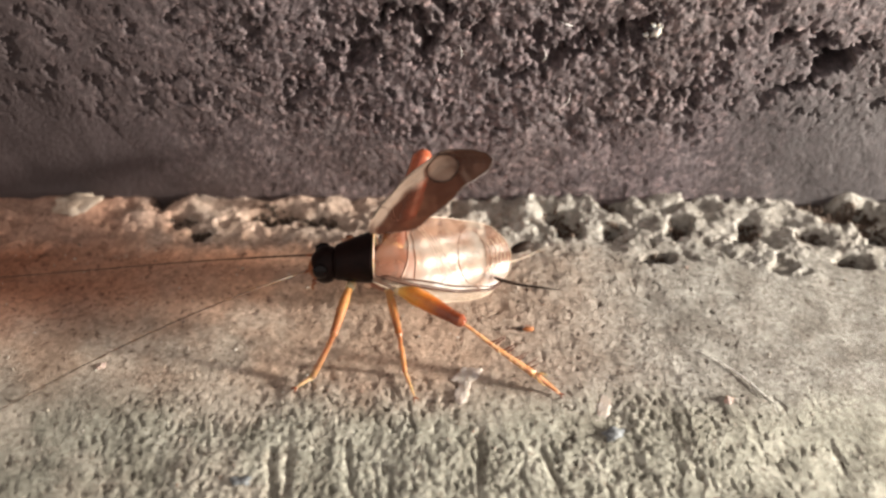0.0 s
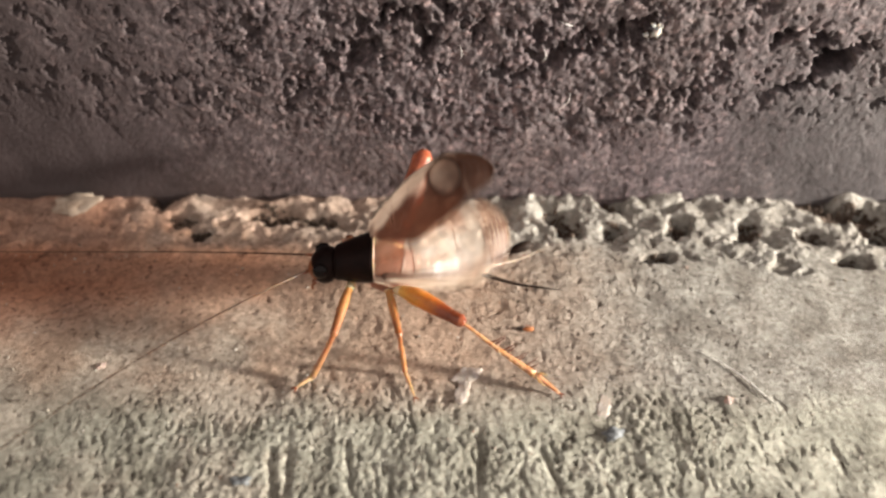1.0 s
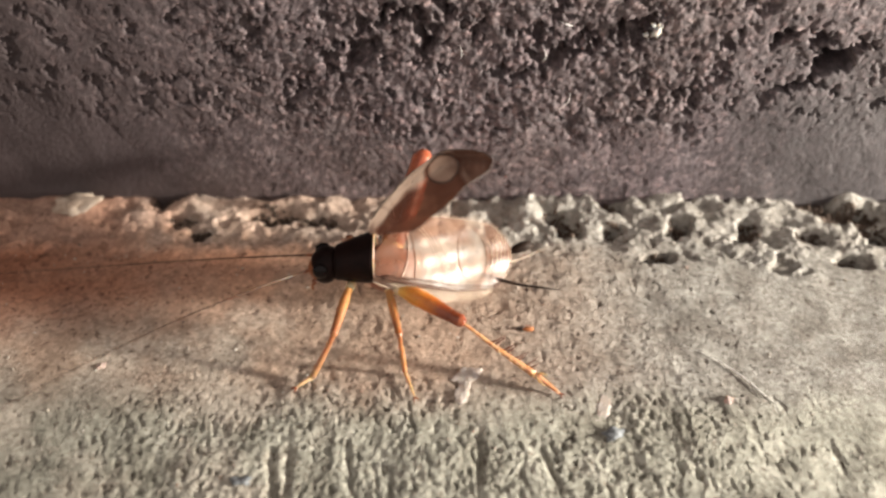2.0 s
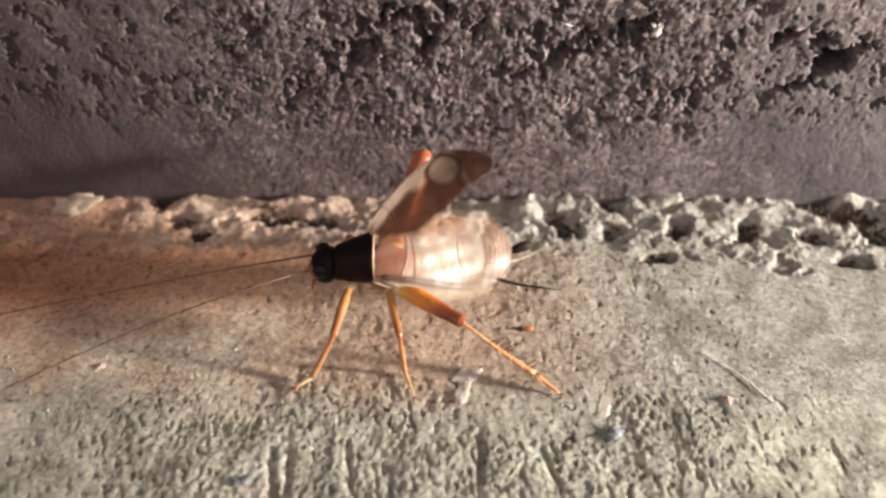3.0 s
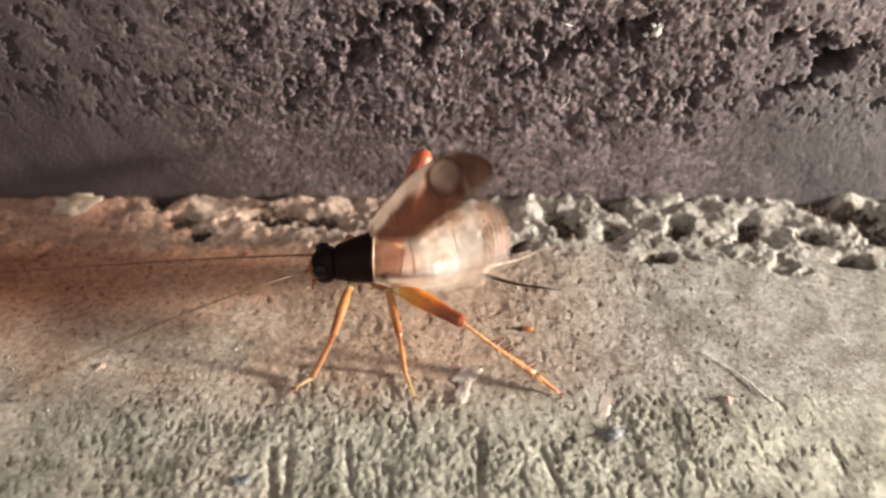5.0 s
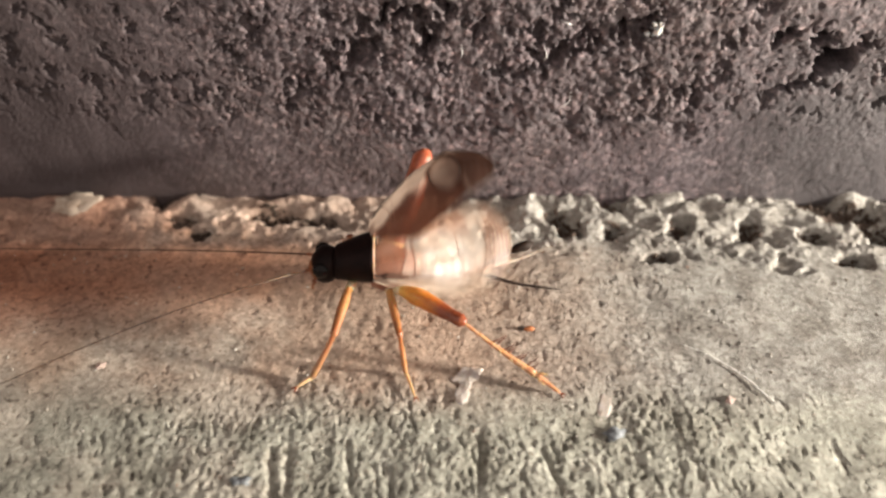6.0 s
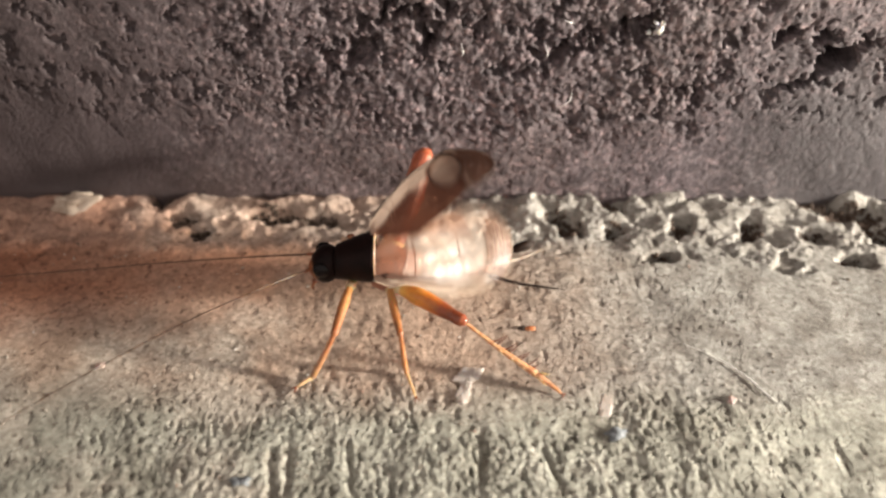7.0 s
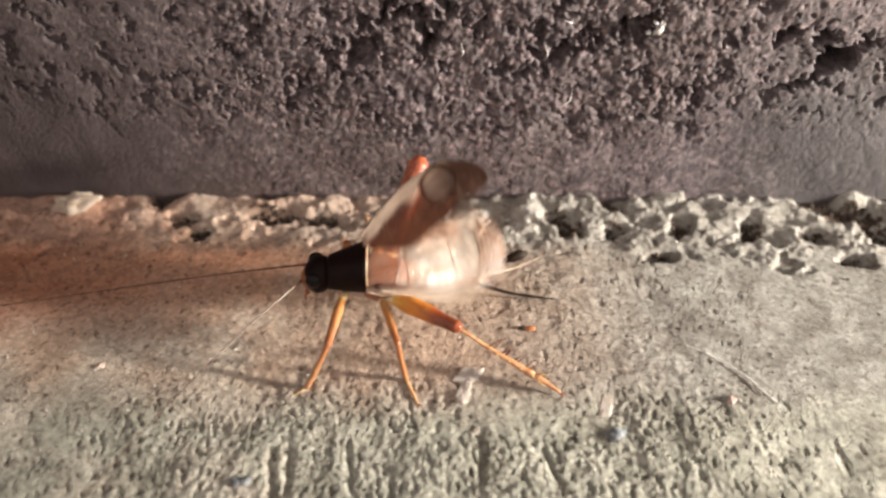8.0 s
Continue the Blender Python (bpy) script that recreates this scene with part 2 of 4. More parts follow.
# pale root: the torch's gleam is painted into the colour
FEELER_PALE = leg_material("pale_feeler_shell", [(0.0, (0.26, 0.20, 0.16)), (0.3, (0.20, 0.145, 0.11)), (0.6, (0.07, 0.042, 0.028)), (1.0, (0.04, 0.024, 0.016))])
WING_NEAR = membrane_material("wing_skin", ((0.95, 0.86, 0.77), (0.80, 0.67, 0.56), 0.37), ((0.84, 0.66, 0.55), (0.36, 0.16, 0.085), 0.46), 1.75, 0.8)
# darker than the near skin: shade of the overlapping wings painted into it
WING_FAR = membrane_material("smoky_wing_skin", ((0.78, 0.66, 0.57), (0.44, 0.335, 0.27), 0.86), ((0.36, 0.20, 0.14), (0.085, 0.036, 0.024), 0.80), 1.4, 0.2)
VEIN_DARK = shell("dark_vein_shell", (0.03, 0.018, 0.012), (0.07, 0.042, 0.03), 0.5, 3.0)
VEIN_GREY = shell("grey_vein_shell", (0.09, 0.07, 0.06), (0.16, 0.125, 0.105), 0.4, 3.0)
HAIR = shell("hair_fibre", (0.80, 0.78, 0.74), (0.92, 0.90, 0.87), 0.3, 2.0)
FLAKE = shell("flake_skin", (0.47, 0.395, 0.345), (0.66, 0.58, 0.52), 0.45, 3.0, 0.1, 0.04)
STONE = shell("grey_stone", (0.13, 0.14, 0.15), (0.27, 0.28, 0.29), 0.8, 4.0, 0.0, 0.06)
PINK = shell("pink_grain", (0.44, 0.32, 0.28), (0.55, 0.42, 0.37), 0.5, 2.0, 0.2, 0.03)
MORTAR = shell("pale_mortar", (0.36, 0.27, 0.205), (0.60, 0.50, 0.41), 0.9, 1.6, 0.0, 0.06, 0.2)
QUARTZ = shell("white_quartz", (0.42, 0.40, 0.38), (0.62, 0.60, 0.58), 0.35, 4.0, 0.2, 0.05, 0.6)
HUSK = shell("husk_shell", (0.25, 0.08, 0.03), (0.5, 0.2, 0.07), 0.4, 3.0, 0.2)
HUSK_DARK = shell("dark_husk_shell", (0.03, 0.02, 0.015), (0.07, 0.045, 0.03), 0.5, 3.0)


# ---- relief of the concrete ----
def lattice(x, y, seed):
    """Gradient noise on a plane, about -1 to 1."""
    xi, yi = np.floor(x).astype(np.int64), np.floor(y).astype(np.int64)
    xf, yf = x - xi, y - yi

    def grad(ix, iy, dx, dy):
        h = (ix * 374761393 + iy * 668265263 + seed * 144665) & 0xFFFFFFFF
        h = ((h ^ (h >> 13)) * 1274126177) & 0xFFFFFFFF
        a = ((h ^ (h >> 16)) & 0xFFFF) * (2 * np.pi / 65536)
        return np.cos(a) * dx + np.sin(a) * dy
    u = xf * xf * xf * (xf * (xf * 6 - 15) + 10)
    v = yf * yf * yf * (yf * (yf * 6 - 15) + 10)
    low = grad(xi, yi, xf, yf) * (1 - u) + grad(xi + 1, yi, xf - 1, yf) * u
    high = grad(xi, yi + 1, xf, yf - 1) * (1 - u) + grad(xi + 1, yi + 1, xf - 1, yf - 1) * u
    return (low * (1 - v) + high * v) * 1.5


def fbm(x, y, seed, octaves=4, gain=0.5):
    total, amp = 0, 1.0
    for i in range(octaves):
        total = total + amp * lattice(x * 2 ** i, y * 2 ** i, seed + 7 * i)
        amp *= gain
    return total


def step(a, b, x):
    k = np.clip((x - a) / (b - a), 0, 1)
    return k * k * (3 - 2 * k)


# the larger holes in the mortar: place and half sizes
CAVITIES = ((3.75, 0.0, 0.35, 0.3), (4.2, -0.45, 0.4, 0.4), (5.75, 0.6, 0.4, 0.3), (5.75, -0.6, 0.3, 0.28), (7.95, -0.5, 0.32, 0.4),
            (10.3, -0.6, 0.3, 0.45), (12.3, -0.9, 0.5, 0.3), (13.9, 0.2, 1.0, 0.45), (13.25, -2.0, 0.45, 0.22), (7.1, -1.85, 0.35, 0.2),
            (-8.8, -0.1, 0.4, 0.3), (-8.1, -0.75, 0.35, 0.22), (-5.8, 0.05, 0.75, 0.3), (-4.2, -0.15, 0.6, 0.25), (-9.7, 0.9, 0.4, 0.3), (12.9, 0.7, 0.6, 0.35), (14.6, -0.7, 0.5, 0.4))


def floor_height(x, y):
    side = step(5.5, 11.5, np.abs(x))              # worn smoother towards both ends
    keen = (1 - 0.82 * side) * (1 - 0.65 * step(-2.5, -7.5, x) * step(-6.6, -5.0, y))
    rough = step(-6.6, -8.8, y + 1.1 * fbm(x * 0.3, y * 0.4, 3, 3) + 0.25 * np.sin(x * 0.5))
    crust = step(-2.2, -0.9, y + 0.9 * fbm(x * 0.35, y * 0.5, 5, 3) + 0.9 * step(7, 13, x)) * (0.6 + 0.4 * step(-11, 0, x))
    h = 0.06 * fbm(x * 0.35, y * 0.35, 11, 3) + keen * 0.016 * fbm(x * 2.6, y * 2.6, 12, 4, 0.7)
    h -= 0.06 * step(0.68, 0.86, fbm(x * 3.2, y * 3.2, 13, 3)) * (1 - crust) * keen
    # brushed, pitted strip
    grit = fbm(x * 6.4, y * 4.6, 21, 4, 0.8)
    h += rough * keen * (0.019 * grit - 0.12 * step(0.50, 0.64, fbm(x * 5.0 + y, y * 2.6, 22, 3)) + 0.035 * fbm(x * 0.9, y * 0.8, 24, 2))
    h -= rough * 0.06 * step(0.52, 0.75, lattice(x * 1.9 + 0.25 * y, y * 0.3, 23)) * (0.5 + 0.5 * lattice(x * 0.5, y * 0.9, 25))
    for gx, gy, lean, long, wide in ((-4.45, -9.9, -0.18, 0.75, 0.09), (-4.05, -9.7, -0.1, 0.7, 0.08), (-2.45, -9.6, -0.12, 0.65, 0.07), (0.95, -9.4, 0.05, 0.8, 0.08), (-1.35, -10.3, 0.0, 0.5, 0.06), (2.8, -9.5, -0.3, 0.5, 0.07)):
        a = x - gx - lean * (y - gy) + 0.06 * fbm(x * 2, y * 2, 26, 2)
        h -= 0.16 * np.exp(-(a / wide) ** 2 - ((y - gy) / long) ** 4)
    # crumbling mortar along the wall
    lumps = fbm(x * 0.8, y * 1.0, 31, 4, 0.5)
    bits = 0.055 * np.abs(fbm(x * 2.0, y * 2.3, 34, 3, 0.6))
    small = step(0.2, 0.6, fbm(x * 1.05, y * 1.5, 33, 3, 0.45))
    h += crust * (0.16 * step(-1.4, 0.8, y) + 0.12 * lumps + bits - 0.22 * small)
    h += crust * 0.2 * step(0.1, 0.9, y) * fbm(x * 0.9, y * 0.4, 37, 2, 0.5)
    for cx, cy, rx, ry, high in ((-12.5, 0.3, 0.8, 0.35, 0.32), (-8.7, 0.5, 0.45, 0.3, 0.26), (-7.5, -0.35, 0.5, 0.25, 0.2), (-6.1, 0.5, 0.6, 0.25, 0.3), (-5.0, 0.65, 0.55, 0.22, 0.3), (-4.1, 0.3, 0.4, 0.25, 0.22), (-10.4, 0.0, 0.6, 0.3, 0.2), (2.75, 0.25, 0.5, 0.4, 0.3)):
        h += high * np.exp(-((x - cx) / rx) ** 2 - ((y - cy) / ry) ** 2)
    wx, wy = x + 0.22 * fbm(x * 1.3, y * 1.6, 35, 3, 0.5), y + 0.17 * fbm(x * 1.3, y * 1.6, 36, 3, 0.5)
    for cx, cy, rx, ry in CAVITIES:
        h -= 0.6 * np.exp(-(((wx - cx) / rx) ** 2 + ((wy - cy) / ry) ** 2) ** 2.5 * 0.45)
    return h


def wall_depth(x, z):
    side = step(4.5, 11.5, np.abs(x))
    keen = 1 - np.where(x > 0, 0.6 * side, 0.85 * step(-2.5, -10.0, x))
    up = step(2.4, 5.0, z + 1.1 * fbm(x * 0.35, z * 0.35, 41, 4) + 0.7 * np.exp(-((x - 1) / 6) ** 2))
    d = 0.08 * fbm(x * 0.3, z * 0.3, 42, 3) + keen * (0.014 + 0.012 * up) * fbm(x * 4.6, z * 4.6, 43, 4, 0.8)
    d += up * keen * 0.045 * fbm(x * 1.9, z * 1.9, 44, 5, 0.75)
    patch = 0.45 * fbm(x * 0.45 + 3.1, z * 0.55, 50, 2)
    d -= up * (0.35 + 0.65 * keen) * 0.32 * step(0.50, 0.84, fbm(x * 1.35, z * 1.25, 45, 5, 0.72) + patch)
    d -= 0.15 * step(0.50, 0.66, fbm(x * 3.0, z * 3.0, 46, 4, 0.6) + 0.5 * patch) * (0.22 + 0.78 * up) * keen
    for cx, cz, rx, rz, turn, deep in ((10.1, 6.4, 0.42, 0.2, 0.5, 1.6), (11.8, 5.55, 0.62, 0.36, 0.6, 2.0), (12.4, 6.15, 0.42, 0.2, 0.6, 1.6), (10.75, 4.7, 0.6, 0.15, 0.45, 1.3), (11.2, 6.35, 0.3, 0.15, 0.3, 0.6),
                                       (0.1, 7.4, 0.25, 0.45, 0.0, 0.6), (5.4, 6.7, 0.3, 0.2, 0.2, 0.5), (-4.4, 4.3, 0.4, 0.16, 0.3, 0.4),
                                       (-0.9, 7.15, 0.3, 0.4, 0.0, 0.7), (-0.55, 6.3, 0.26, 0.5, 0.1, 0.7), (-2.4, 5.85, 0.5, 0.3, 0.2, 0.6), (-1.65, 7.1, 0.25, 0.3, 0.0, 0.6), (3.3, 5.75, 0.4, 0.25, 0.3, 0.7), (2.65, 5.85, 0.3, 0.16, 0.2, 0.5), (1.67, 2.97, 0.22, 0.16, 0.0, 0.35), (4.55, 6.3, 0.22, 0.18, 0.0, 0.5), (5.65, 6.8, 0.45, 0.2, 0.3, 0.8), (5.9, 6.4, 0.3, 0.2, 0.0, 0.6)):
        px, pz = x - cx, z - cz
        a, b = px * np.cos(turn) + pz * np.sin(turn), pz * np.cos(turn) - px * np.sin(turn)
        a, b = a + 0.34 * fbm(x * 1.5, z * 1.5, 48, 4, 0.6), b + 0.3 * fbm(x * 1.5, z * 1.5, 49, 4, 0.6)
        d -= deep * np.exp(-((a / rx) ** 2 + (b / rz) ** 2) ** 4 * 0.5) * (1 + 0.4 * fbm(x * 2, z * 2, 47, 3))
    return d


def spaced(lo, hi, cell, end_lo, end_hi):
    """Even cells between lo and hi, then cells that grow to the far ends."""
    mid = list(np.linspace(lo, hi, int(round((hi - lo) / cell)) + 1))
    left, right, s = [], [], cell
    while lo - sum(left) > end_lo and end_lo < lo:
        s *= 1.35
        left.append(s)
    s = cell
    while hi + sum(right) < end_hi and end_hi > hi:
        s *= 1.35
        right.append(s)
    a = lo - np.cumsum(left) if left else np.array([])
    b = hi + np.cumsum(right) if right else np.array([])
    return np.concatenate((np.clip(a, end_lo, None)[::-1], mid, np.clip(b, None, end_hi)))


def sheet(name, us, vs, place, material, smooth=True):
    """A grid over us and vs; place gives x, y, z in millimetres."""
    uu, vv = np.meshgrid(us, vs)
    co = np.stack([np.broadcast_to(a, uu.shape) for a in place(uu, vv)], axis=-1).reshape(-1, 3) * MM
    nu, nv = len(us), len(vs)
    i = (np.arange(nv - 1)[:, None] * nu + np.arange(nu - 1)[None, :]).reshape(-1)
    faces = np.stack((i, i + 1, i + nu + 1, i + nu), axis=-1)
    me = bpy.data.meshes.new(name)
    me.vertices.add(len(co))
    me.vertices.foreach_set("co", co.astype(np.float32).ravel())
    me.loops.add(faces.size)
    me.loops.foreach_set("vertex_index", faces.astype(np.int32).ravel())
    me.polygons.add(len(faces))
    me.polygons.foreach_set("loop_start", np.arange(0, faces.size, 4, dtype=np.int32))
    me.polygons.foreach_set("use_smooth", np.full(len(faces), smooth))
    me.update(calc_edges=True)
    me.materials.append(material)
    return new(name, me)


WALL_Y = 0.9


def calm(x, y):
    """1 in the part that is seen, 0 far away, where the relief fades out."""
    return step(60, 25, np.maximum(np.abs(x), np.abs(y)))


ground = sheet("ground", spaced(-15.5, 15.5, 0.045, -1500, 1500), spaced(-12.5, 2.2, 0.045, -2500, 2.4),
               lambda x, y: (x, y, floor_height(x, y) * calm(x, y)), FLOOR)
tagged(ground, "beige grey concrete floor, pitted, with crumbling mortar by the wall", "floor", kind="structure")
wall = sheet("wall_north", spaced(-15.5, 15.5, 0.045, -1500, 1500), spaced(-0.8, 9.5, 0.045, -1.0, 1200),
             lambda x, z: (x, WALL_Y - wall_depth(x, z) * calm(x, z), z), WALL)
back = bmesh.new()
bmesh.ops.create_cube(back, size=1, matrix=Matrix.Translation((0, 0.054, 0.599)) @ Matrix.Diagonal((3.0, 0.1, 1.2, 1)))
core = bpy.data.meshes.new("core")
back.to_mesh(core)
back.free()
core.materials.append(WALL)
new("core", core).parent = wall
tagged(wall, "dark purplish grey concrete wall, pitted and grainy", "wall", kind="structure")


# ---- building helpers ----
def part(name, bm, material, parent=None, label="", origin=(0, 0, 0), base=(0, 0, 0)):
    """Links a bmesh (millimetres, world places) as one mesh with its origin at origin; base is the parent's own origin."""
    o = Vector(origin)
    for v in bm.verts:
        v.co = (v.co - o) * MM
    bmesh.ops.recalc_face_normals(bm, faces=bm.faces)
    me = bpy.data.meshes.new(name)
    bm.to_mesh(me)
    bm.free()
    me.polygons.foreach_set("use_smooth", np.full(len(me.polygons), True))
    me.materials.append(material)
    ob = new(name, me)
    ob.location = (o - Vector(base)) * MM
    if parent:
        ob.parent = parent
    if label:
        ob["label"] = label
    return ob


def curve(pts, n):
    """Smooth points through pts (Catmull-Rom), n per span."""
    p = [Vector(a) for a in pts]
    p = [p[0] * 2 - p[1]] + p + [p[-1] * 2 - p[-2]]
    out = []
    for i in range(1, len(p) - 2):
        for k in range(n):
            t = k / n
            out.append(0.5 * (2 * p[i] + (p[i + 1] - p[i - 1]) * t + (2 * p[i - 1] - 5 * p[i] + 4 * p[i + 1] - p[i + 2]) * t * t
                              + (3 * p[i] - p[i - 1] - 3 * p[i + 1] + p[i + 2]) * t ** 3))
    return out + [p[-2]]


def tube(bm, pts, radii, sides=10):
    """A round, capped tube through pts; radii are spread evenly along it."""
    pts = [Vector(p) for p in pts]
    n = len(pts)
    side = None
    rings = []
    for i, p in enumerate(pts):
        d = (pts[min(i + 1, n - 1)] - pts[max(i - 1, 0)]).normalized()
        if side is None:
            side = d.orthogonal().normalized()
        side = (side - d * side.dot(d)).normalized()
        other = d.cross(side)
        k = i / (n - 1) * (len(radii) - 1)
        a = min(int(k), len(radii) - 2)
        r = radii[a] + (radii[a + 1] - radii[a]) * (k - a)
        rings.append([bm.verts.new(p + (side * math.cos(2 * math.pi * j / sides) + other * math.sin(2 * math.pi * j / sides)) * r) for j in range(sides)])
    for a, b in zip(rings, rings[1:]):
        for j in range(sides):
            bm.faces.new((a[j], a[(j + 1) % sides], b[(j + 1) % sides], b[j]))
    bm.faces.new(rings[0][::-1])
    bm.faces.new(rings[-1])
    return bm


def limb(pts, radii, n=6, sides=10):
    return tube(bmesh.new(), curve(pts, n), radii, sides)


def ball(at, size, turn=None, rough=0.0, level=3, seed=0):
    bm = bmesh.new()
    bmesh.ops.create_icosphere(bm, subdivisions=level, radius=1)
    for v in bm.verts:
        k = 1 + rough * noise.noise(v.co * 1.7 + Vector((seed * 3.1, 0, 0)))
        p = Vector((v.co.x * size[0], v.co.y * size[1], v.co.z * size[2])) * k
        v.co = Vector(at) + (turn @ p if turn else p)
    return bm


def rings(sections, sides=28, power=2.0):
    """A body lofted along x: sections are (x, y, z, half width, half height)."""
    bm = bmesh.new()
    loops = []
    for x, y, z, ry, rz in sections:
        loop = []
        for j in range(sides):
            a = 2 * math.pi * j / sides
            c, s = math.cos(a), math.sin(a)
            c = math.copysign(abs(c) ** (2 / power), c)
            s = math.copysign(abs(s) ** (2 / power), s)
            loop.append(bm.verts.new((x, y + ry * c, z + rz * s)))
        loops.append(loop)
    for a, b in zip(loops, loops[1:]):
        for j in range(sides):
            bm.faces.new((a[j], a[(j + 1) % sides], b[(j + 1) % sides], b[j]))
    bm.faces.new(loops[0][::-1])
    bm.faces.new(loops[-1])
    return bm


# ---- the cricket ----
ROOT = Vector((-1.0, -4.0, 0.0))
cricket = new("cricket")
cricket.location = ROOT * MM
tagged(cricket, "small black and amber cricket singing with raised glassy wings", "cricket")


def on(name, bm, material, label="", origin=None):
    o = Vector(origin) if origin else ROOT
    return part(name, bm, material, cricket, label, o, ROOT)


def build_body():
    # head with eyes and mouth parts
    hc = Vector((-3.42, -4.0, 1.88))
    head = on("head", ball(hc, (0.46, 0.56, 0.58), Matrix.Rotation(0.25, 3, 'Y'), 0.05), BLACK, "glossy black head", hc)
    for y in (-0.43, 0.43):
        part("eye", ball((-3.52, -4.0 + y, 2.02), (0.25, 0.17, 0.27), None, 0.0), EYE_M, head, "", hc, hc)
    part("face", ball((-3.69, -4.12, 1.80), (0.22, 0.32, 0.33), Matrix.Rotation(-0.4, 3, 'Y'), 0.15, 3, 2), RUST, head, "rusty brown face", hc, hc)
    for y, k in ((-0.28, 0), (-0.12, 1), (0.2, 2)):
        part("palp", limb([(-3.72, -4.0 + y, 1.42), (-3.82, -4.03 + y * 1.1, 1.36), (-3.85, -4.04 + y * 1.15, 1.28), (-3.82, -4.05 + y * 1.15, 1.2)],
                          [0.04, 0.04, 0.032, 0.04], 4, 8), RUST, head, "short amber mouth feeler", hc, hc)
    # pronotum, wider behind, with a rim
    secs = []
    for k in range(13):
        u = k / 12
        w = 0.50 + 0.26 * u ** 1.1 + 0.03 * math.sin(u * math.pi)
        secs.append((-3.12 + 1.12 * u, -4.0 + 0.03 * u, 1.96 + 0.2 * u, w, 0.48 + 0.24 * u))
    pn = on("pronotum", rings([(-3.14, -4.0, 1.98, 0.40, 0.42)] + secs + [(-1.98, -3.97, 2.16, 0.66, 0.62)], 32, 2.3), BLACK, "matt black neck shield")
    rim = [(-1.965, -3.97 + 0.77 * math.cos(a), 2.16 + 0.73 * math.sin(a)) for a in (math.pi * k / 24 - 0.3 for k in range(30))]
    part("rim", tube(bmesh.new(), rim, [0.014, 0.026, 0.024, 0.014], 8), RIM, pn, "pale orange hind rim", ROOT, ROOT)
    on("thorax", rings([(-2.1, -3.98, 1.75, 0.6, 0.6), (-1.8, -3.97, 1.72, 0.74, 0.68), (-1.3, -3.96, 1.56, 0.74, 0.6), (-0.85, -3.84, 1.5, 0.62, 0.5)], 28), THORAX,
       "reddish brown thorax under the wings")
    # belly in overlapping rings
    secs = []
    for k in range(8):
        x0 = -1.0 + 0.285 * k
        r = 0.50 * (1 - (k / 8.2) ** 2.8)
        for d, g in ((0.0, 0.985), (0.045, 1.0), (0.24, 1.0), (0.28, 0.985)):
            secs.append((x0 + d, -3.58 + 0.06 * k, 1.40 - 0.10 * k, r * g * 0.74, r * g * 0.88))
    belly = on("abdomen", rings(secs + [(1.36, -3.15, 0.68, 0.09, 0.09), (1.42, -3.14, 0.67, 0.03, 0.03)], 28), BELLY, "pale reddish ringed belly")
    part("cercus", limb([(1.1, -3.25, 0.7), (2.2, -3.42, 0.41), (3.0, -3.5, 0.32), (3.72, -3.58, 0.27)], [0.07, 0.05, 0.035, 0.008], 6), CERC, belly, "dark brown tail bristle", ROOT, ROOT)
    part("cercus", limb([(1.2, -3.05, 0.72), (1.9, -2.35, 0.6), (2.45, -2.17, 0.73), (2.86, -2.0, 0.75)], [0.03, 0.035, 0.07, 0.16, 0.17, 0.03], 6), CERC, belly, "dark brown tail bristle", ROOT, ROOT)
    part("hind_wing", limb([(1.2, -3.1, 0.75), (1.8, -2.65, 0.5), (2.36, -2.4, 0.42), (2.95, -2.1, 0.42), (3.46, -1.87, 0.5)], [0.05, 0.045, 0.03, 0.006], 6), CERC_PALE, belly, "pale folded tip of the hind wing", ROOT, ROOT)


build_body()


# ---- legs: each is a thigh with shank and foot, its origin at the hip ----
LEGS = []


def fit_spines(th, knee, ankle, toe, hip, count):
    """Dark movable spines along the outer side, short pale ones inside, and a crown of spurs over the foot."""
    along = (ankle - knee).normalized()
    across = along.cross(Vector((0, 0, 1))).normalized()
    for k in range(count):
        outer = k % 3 != 2
        u = 0.4 + 0.56 * k / (count - 1)
        p = knee.lerp(ankle, u) + Vector((0, 0, -0.05 * math.sin(math.pi * u)))
        reach = (0.46 + 0.07 * math.sin(3.0 * k)) if outer else 0.17
        tip = p + across * (-reach if outer else reach) + along * (0.24 + 0.07 * math.cos(2.0 * k)) + Vector((0, 0, 0.12))
        part("spine", limb([p, p.lerp(tip, 0.5) + along * 0.02, tip], [0.038, 0.026, 0.006], 2, 6), SPINE if outer else FOOT, th, "", hip, hip)
    for s, rise, far in ((-1, 0.16, 0.42), (1, 0.10, 0.46), (-0.5, 0.2, 0.34), (0.6, 0.0, 0.36)):
        tip = ankle + (toe - ankle).normalized() * far + across * 0.17 * s + Vector((0, 0, rise))
        part("spur", limb([ankle, ankle.lerp(tip, 0.5) + across * 0.03 * s, tip], [0.04, 0.034, 0.005], 3, 6), FOOT, th, "", hip, hip)


